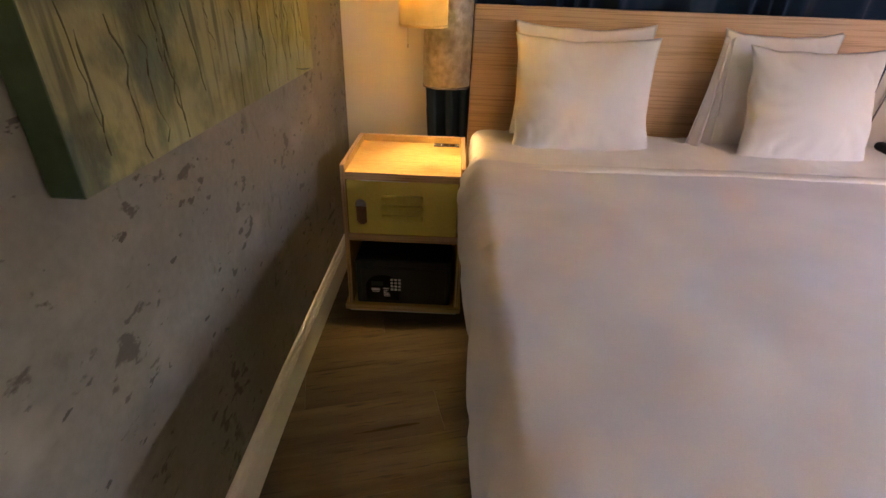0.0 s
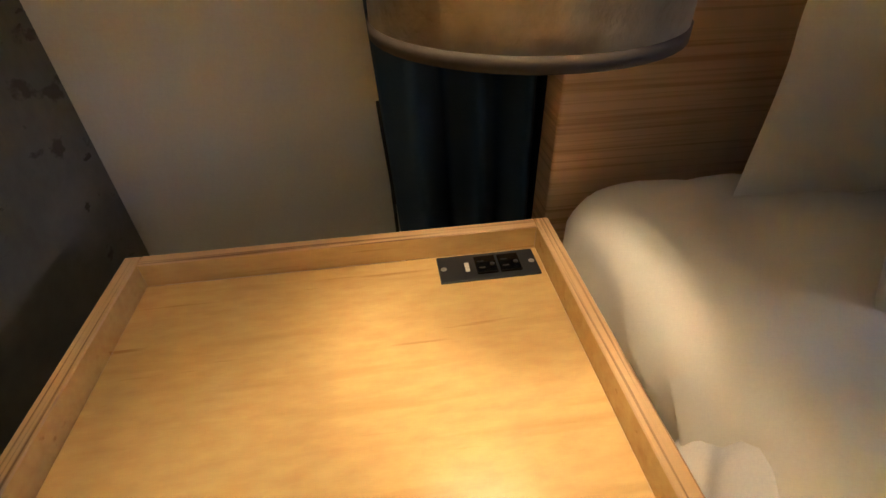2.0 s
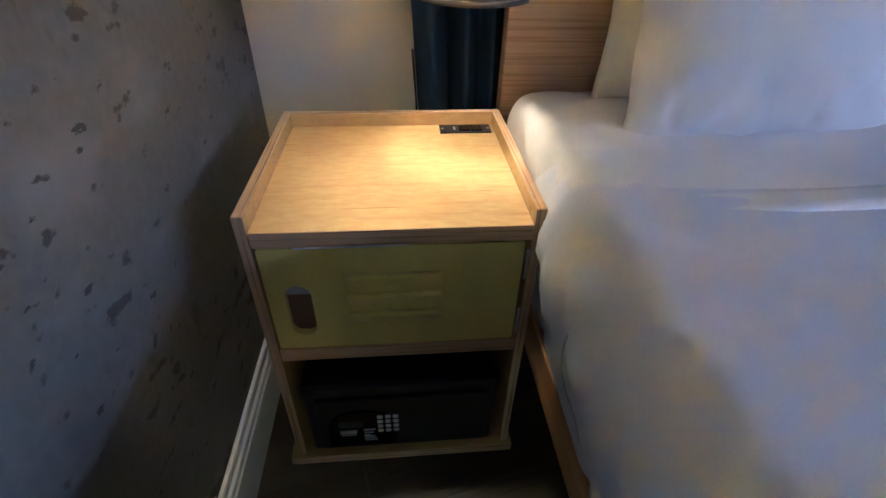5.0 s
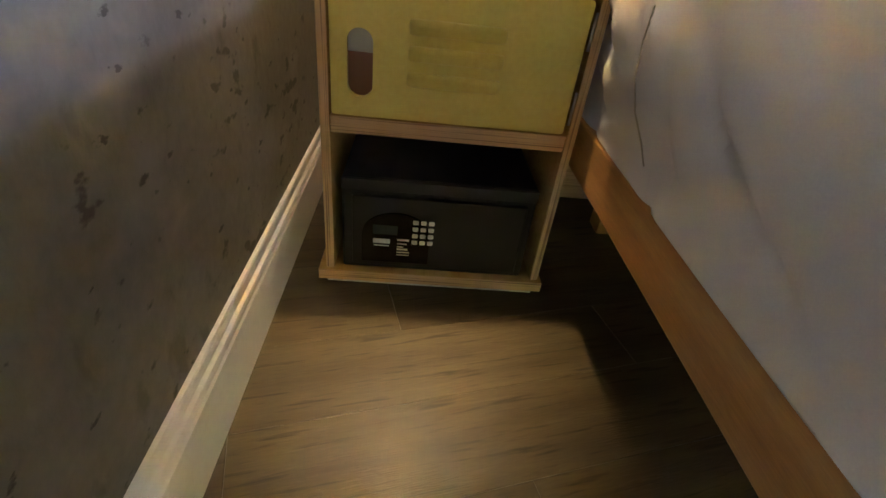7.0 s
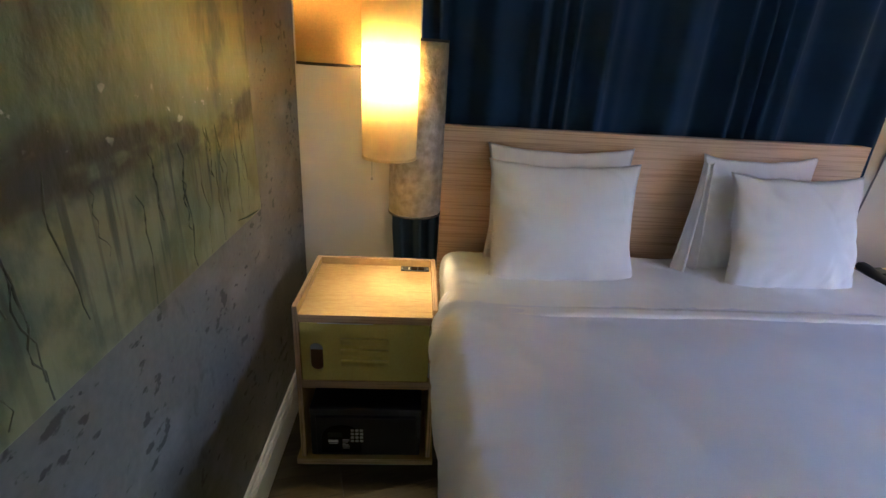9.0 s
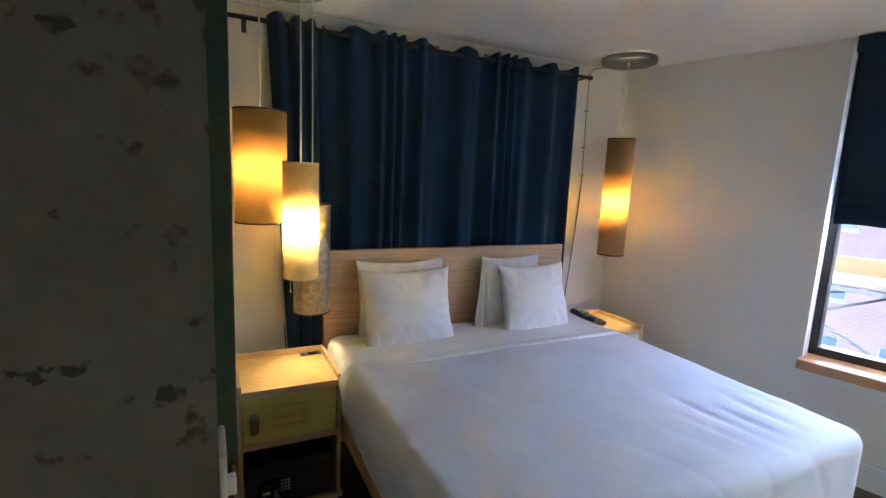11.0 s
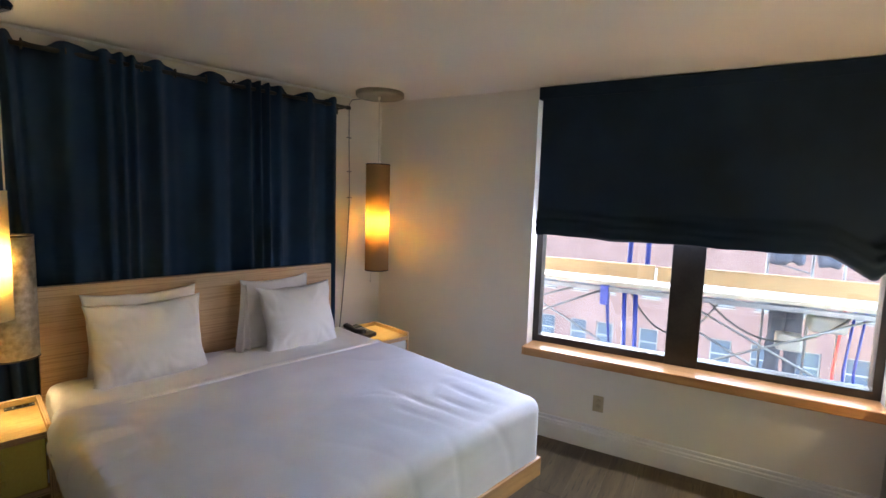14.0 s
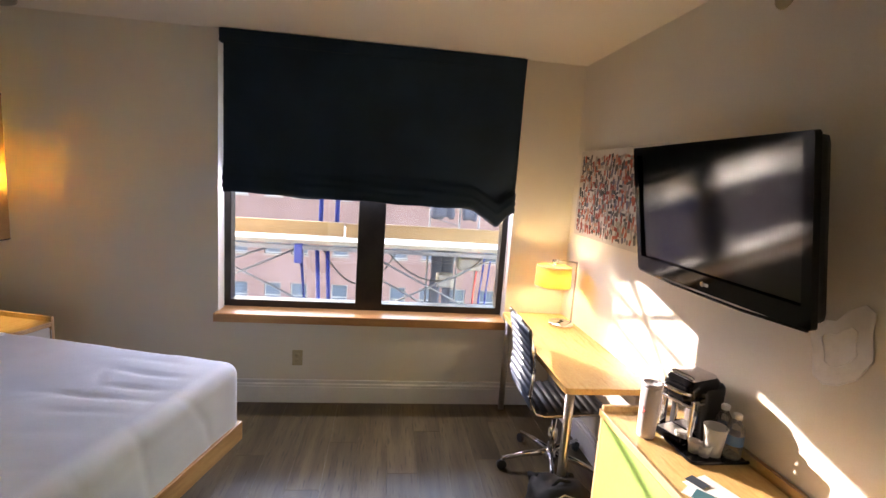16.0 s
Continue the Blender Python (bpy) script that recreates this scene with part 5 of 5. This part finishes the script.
part("main_bag", soft_box((-0.12, -0.16, 0.004), (0.13, 0.14, 0.285), 0.085, 0.018, slump), "nylon", bag)
for y0, y1, h in ((-0.135, 0.0, 0.22), (0.005, 0.12, 0.20)):
    part("front_pocket", soft_box((-0.185, y0, 0.004), (-0.085, y1, h), 0.045, 0.018, slump), "nylon", bag)
part("top_handle", tube([(-0.01, -0.06, 0.270), (-0.015, -0.045, 0.305), (-0.015, 0.005, 0.312), (-0.01, 0.03, 0.275)], 0.009, 8), "nylon", bag)
part("zip", tube([(-0.10, -0.14, 0.18), (-0.10, -0.10, 0.255), (-0.085, 0.0, 0.282), (-0.10, 0.08, 0.255), (-0.10, 0.12, 0.18)], 0.0035, 6), "dull_steel", bag)
for y in (-0.10, 0.07):
    part("strap", tube([(0.08, y, 0.265), (0.15, y + 0.02, 0.235), (0.175, y, 0.13), (0.13, y - 0.01, 0.04)], 0.015, 8), "nylon", bag)
part("side_strap", tube([(-0.06, 0.135, 0.25), (-0.02, 0.165, 0.20), (0.0, 0.17, 0.10), (-0.03, 0.15, 0.03)], 0.008, 8), "nylon", bag)
part("tag", box((-0.135, -0.02, 0.225), (-0.115, 0.005, 0.255), 0.004), "lumber", bag, "small tan tag")

# ---- outside: scaffold ----
SX = 5.2
scaffold = thing("scaffold", skew(0, 0, -14.0), "building scaffold with plank deck, blue posts and cross braces", "scaffold")
up = 14.0
for y0, y1, z in ((-6.0, -2.36, 1.075), (-2.33, -2.02, 1.06), (-2.0, 1.5, 1.065)):
    part("guard_board", box((SX, y0, z - 0.075 + up), (SX + 0.04, y1, z + 0.075 + up), 0.004), "lumber", scaffold, "raw timber guard board")
for i in range(6):
    part("deck_plank", box((SX - 0.05 + i * 0.235, -6.0, 0.905 + up + 0.004 * (i % 2)), (SX + 0.175 + i * 0.235, 1.5, 0.945 + up + 0.004 * (i % 2)), 0.003), "deck", scaffold)
part("ledger", box((SX - 0.08, -6.0, 0.845 + up), (SX - 0.02, 1.5, 0.890 + up), 0.004), "steel_far", scaffold)
part("rail", tube([(SX + 1.3, -6.0, 0.80 + up), (SX + 1.3, 1.5, 0.80 + up)], 0.024, 10), "steel_far", scaffold)
for (y0, z0), (y1, z1) in (((-1.545, 0.86), (-1.70, 0.0)), ((-1.72, 0.86), (-1.80, 0.0)), ((-1.83, 0.86), (-1.90, 0.0))):
    part("blue_post", tube([(SX + 0.06, y0, z0 + up), (SX + 0.06, y1, z1 - 1 + up), (SX + 0.06, y1, 0)], 0.022, 10), "blue_pipe", scaffold, "blue painted steel post")
part("blue_clamp", box((SX - 0.09, -1.585, 0.70 + up), (SX + 0.02, -1.505, 0.90 + up), 0.008), "blue_pipe", scaffold, "blue painted clamp")
for y in (-1.69, -1.875):
    part("blue_post", tube([(SX + 0.5, y, 0.90 + up), (SX + 0.5, y - 0.02, 4.5 + up)], 0.026, 10), "blue_pipe", scaffold, "blue painted steel post")
for (y0, z0), (y1, z1) in (((-0.70, 0.45), (-1.53, 0.85)), ((-0.70, 0.70), (-1.9, 0.10)), ((-2.0, 0.95), (-3.5, 0.20)), ((-2.3, 0.15), (-3.7, 0.85)), ((-2.3, 0.60), (-2.95, 0.25)), ((-0.6, 0.60), (-1.3, 0.87))):
    part("brace", tube([(SX + 0.02, y0, z0 + up), (SX + 0.02, y1, z1 + up)], 0.011, 8), "steel_far", scaffold)
# Upper braces, hidden by the blind, added to throw bars across the sun patch.
for (y0, z0), (y1, z1) in (((-2.05, 1.45), (-1.05, 2.20)), ((-1.15, 1.48), (-1.95, 2.15)), ((-2.4, 1.78), (-0.8, 1.80))):
    part("brace", tube([(SX + 0.02, y0, z0 + up), (SX + 0.02, y1, z1 + up)], 0.016, 8), "steel_far", scaffold)
part("guard_rail", tube([(SX, -6.0, 1.62 + up), (SX, 1.5, 1.62 + up)], 0.016, 8), "steel_far", scaffold)
for y, mt in ((-3.62, "mark"), (-3.78, "blue_pipe"), (-3.70, "blue_pipe")):
    part("hose", tube([(SX + 0.7, y, -1.0 + up), (SX + 0.7, y + 0.03, 0.2 + up), (SX + 0.7, y - 0.02, 0.9 + up)], 0.012, 8), mt, scaffold, "hanging coloured hose")
for y in (-6.0, -4.1, -0.2, 1.5):
    for x in (SX, SX + 1.3):
        part("standard", tube([(x, y, 0), (x, y, 5.0 + up)], 0.024, 10), "steel_far", scaffold)
for k, (y0, y1, z, sag) in enumerate(((-1.75, -2.6, 0.88, 0.42), (-2.45, -3.6, 0.87, 0.34))):
    pts = [(SX + 0.1, y0 + (y1 - y0) * q, z + up - 4 * sag * q * (1 - q)) for q in [j / 12 for j in range(13)]]
    part("cable", tube(pts, 0.009, 6), "cable", scaffold)
for y0, y1, z0, z1 in ((-3.36, -3.20, -1.6, 0.84), (-3.20, -3.03, -1.2, 0.86), (-3.62, -3.42, 1.16, 2.4), (-3.30, -3.02, 1.18, 2.5)):
    part("netting", soft_box((SX + 0.9, y0, z0 + up), (SX + 0.98, y1, z1 + up), 0.03, 0.035, lambda p, d: 0.05 * noise.noise((p.y * 14, p.z * 1.3, p.x * 4)) + 0.012 * noise.noise(p * 16)), "net", scaffold, "dark blue-grey debris netting")
for y in (-3.40, -3.01, -3.66):
    part("hoist_post", tube([(SX + 1.02, y, -2.0 + up), (SX + 1.02, y, 3.0 + up)], 0.014, 8), "steel_far", scaffold)
for k in range(5):
    part("hoist_rung", tube([(SX + 1.02, -3.40, -0.6 + 0.42 * k + up), (SX + 1.02, -3.01, -0.5 + 0.42 * k + up)], 0.008, 6), "steel_far", scaffold)
part("work_lamp", soft_box((SX + 0.1, -3.55, 0.66 + up), (SX + 0.3, -3.28, 0.80 + up), 0.03, 0.03), "frame_far", scaffold, "white boxed work lamp")
part("toolbox", soft_box((SX + 0.1, -3.25, 0.45 + up), (SX + 0.3, -3.05, 0.60 + up), 0.02, 0.03), "frame_far", scaffold, "white plastic box")

# ---- outside: brick building across the street ----
BX = 27.0
house = thing("apartment_building", skew(BX, 0, -14.0), "tall red-brick apartment building with rows of sash windows", "building")
COLS = [(-2.43 + (y + 2.43) * 1.805) for y in (3.9, 2.9, 1.95, 0.95, 0.15, -1.1, -1.9, -2.95, -3.9, -4.9, -5.9)]
ROWS = [12.17 - 3.2 * k - 0.5 + 3.2 for k in range(5)]
ww, wh = 0.46, 0.78
bm = bmesh.new()
ys = sorted(COLS)
cuts = [-26.0] + [v for c in ys for v in (c - ww, c + ww)] + [9.0]
zs = sorted(ROWS)
for i in range(0, len(cuts) - 1, 2):
    box((0, cuts[i], 0), (0.5, cuts[i + 1], 17), bm=bm)
for c in ys:
    edges = [0.0] + [v for z in zs for v in (z - wh, z + wh)] + [17.0]
    for i in range(0, len(edges) - 1, 2):
        box((0, c - ww, edges[i]), (0.5, c + ww, edges[i + 1]), bm=bm)
part("wall", bm, "brick_far", house)
part("roof", box((-0.3, -26.2, 17), (8, 9.2, 17.5), 0.05), "stone_far", house, "pale stone cornice")
# Unseen block, added to cut the sun to its patch on the wall.
blocker = thing("sun_blocker", skew(BX, 0, -14.0), "unseen stepped brick block added to shape the sun patch", "building")
part("wall", box((0.5, 9.2, 0), (9, 15.33, 21.85)), "brick_far", blocker)
part("wall", box((0.5, 15.34, 0), (9, 30.0, 19.8)), "brick_far", blocker)
part("roof", box((0.3, 9.1, 21.85), (9.2, 15.38, 22.0), 0.03), "stone_far", blocker)
first = None
for c in ys:
    for z in zs:
        if first is None:
            first = part("window", box((0.16, -ww, -wh), (0.24, ww, -wh + 0.07), bm=box((0.16, -ww, wh - 0.07), (0.24, ww, wh), bm=box((0.16, -ww, -0.03), (0.24, ww, 0.04), bm=box((0.16, -ww, -wh), (0.24, -ww + 0.06, wh), bm=box((0.16, ww - 0.06, -wh), (0.24, ww, wh)))))), "frame_far", house)
            pane_me = mesh_of("pane", box((0.20, -ww + 0.05, -wh + 0.05), (0.22, ww - 0.05, wh - 0.05)), "pane_far")
            sill_me = mesh_of("sill", box((-0.05, -ww - 0.05, -wh - 0.08), (0.2, ww + 0.05, -wh)), "stone_far")
            ac_me = mesh_of("air_conditioner", box((-0.25, -0.28, -wh + 0.05), (0.19, 0.28, -wh + 0.42), 0.02), "frame_far")
            win = first
        else:
            win = new("window", first.data)
            win.parent = house
        win.location = (0, c, z)
        for nm, me in (("pane", pane_me), ("sill", sill_me)):
            o = new(nm, me)
            o.parent = win
        if (round(c * 7) + round(z * 3)) % 4 == 0:
            o = new("air_conditioner", ac_me)
            o.parent = win
solid("ground", box((-60, -400, -14.2), (400, 400, -14.0)), "asphalt", "grey asphalt street far below", "ground", "structure", SKEW)

# ---- floor planks ----
ROOM = [(-1.60, -5.28), (3.928, -3.837), (2.900, 0.08), (-0.08, 0.08), (-0.08, -2.36), (-1.60, -2.36)]
room_b = [SKEW.inverted() @ Vector((x, y, 0)) for x, y in ROOM]
bm = outline([[(v.x, v.y) for v in room_b]], 0.116, 2)
for v in bm.verts:
    v.co.z -= 0.12
floor = solid("floor", bm, "gap", "grey-brown wood-look vinyl plank floor", "floor", "structure", SKEW)


def row_span(y):
    """Where a row of planks at y enters and leaves the room."""
    cross = []
    for a, b in zip(room_b, room_b[1:] + room_b[:1]):
        if (a.y - y) * (b.y - y) < 0:
            cross.append(a.x + (b.x - a.x) * (y - a.y) / (b.y - a.y))
    return (min(cross), max(cross)) if len(cross) > 1 else (0.0, 0.0)


PW, PL = 0.178, 1.22
plank_me = {}


def plank_mesh(length):
    key = round(length, 3)
    if key not in plank_me:
        plank_me[key] = mesh_of("plank", box((0, 0, -0.006), (length - 0.0006, PW - 0.0006, 0.0), 0.0006, 1), "floor")
    return plank_me[key]


random.seed(3)
row = 0
y = L - 0.15
while y < 1.2:
    lo, hi = row_span(y + PW / 2)
    x = -2.8 - PL * ((row * 0.37) % 1)
    while x < hi:
        a, b = max(x, lo), min(x + PL, hi)
        if b - a > 0.04:
            o = new("plank", plank_mesh(b - a))
            o.parent = floor
            o.location = (a, y, 0)
        x += PL
    y += PW
    row += 1
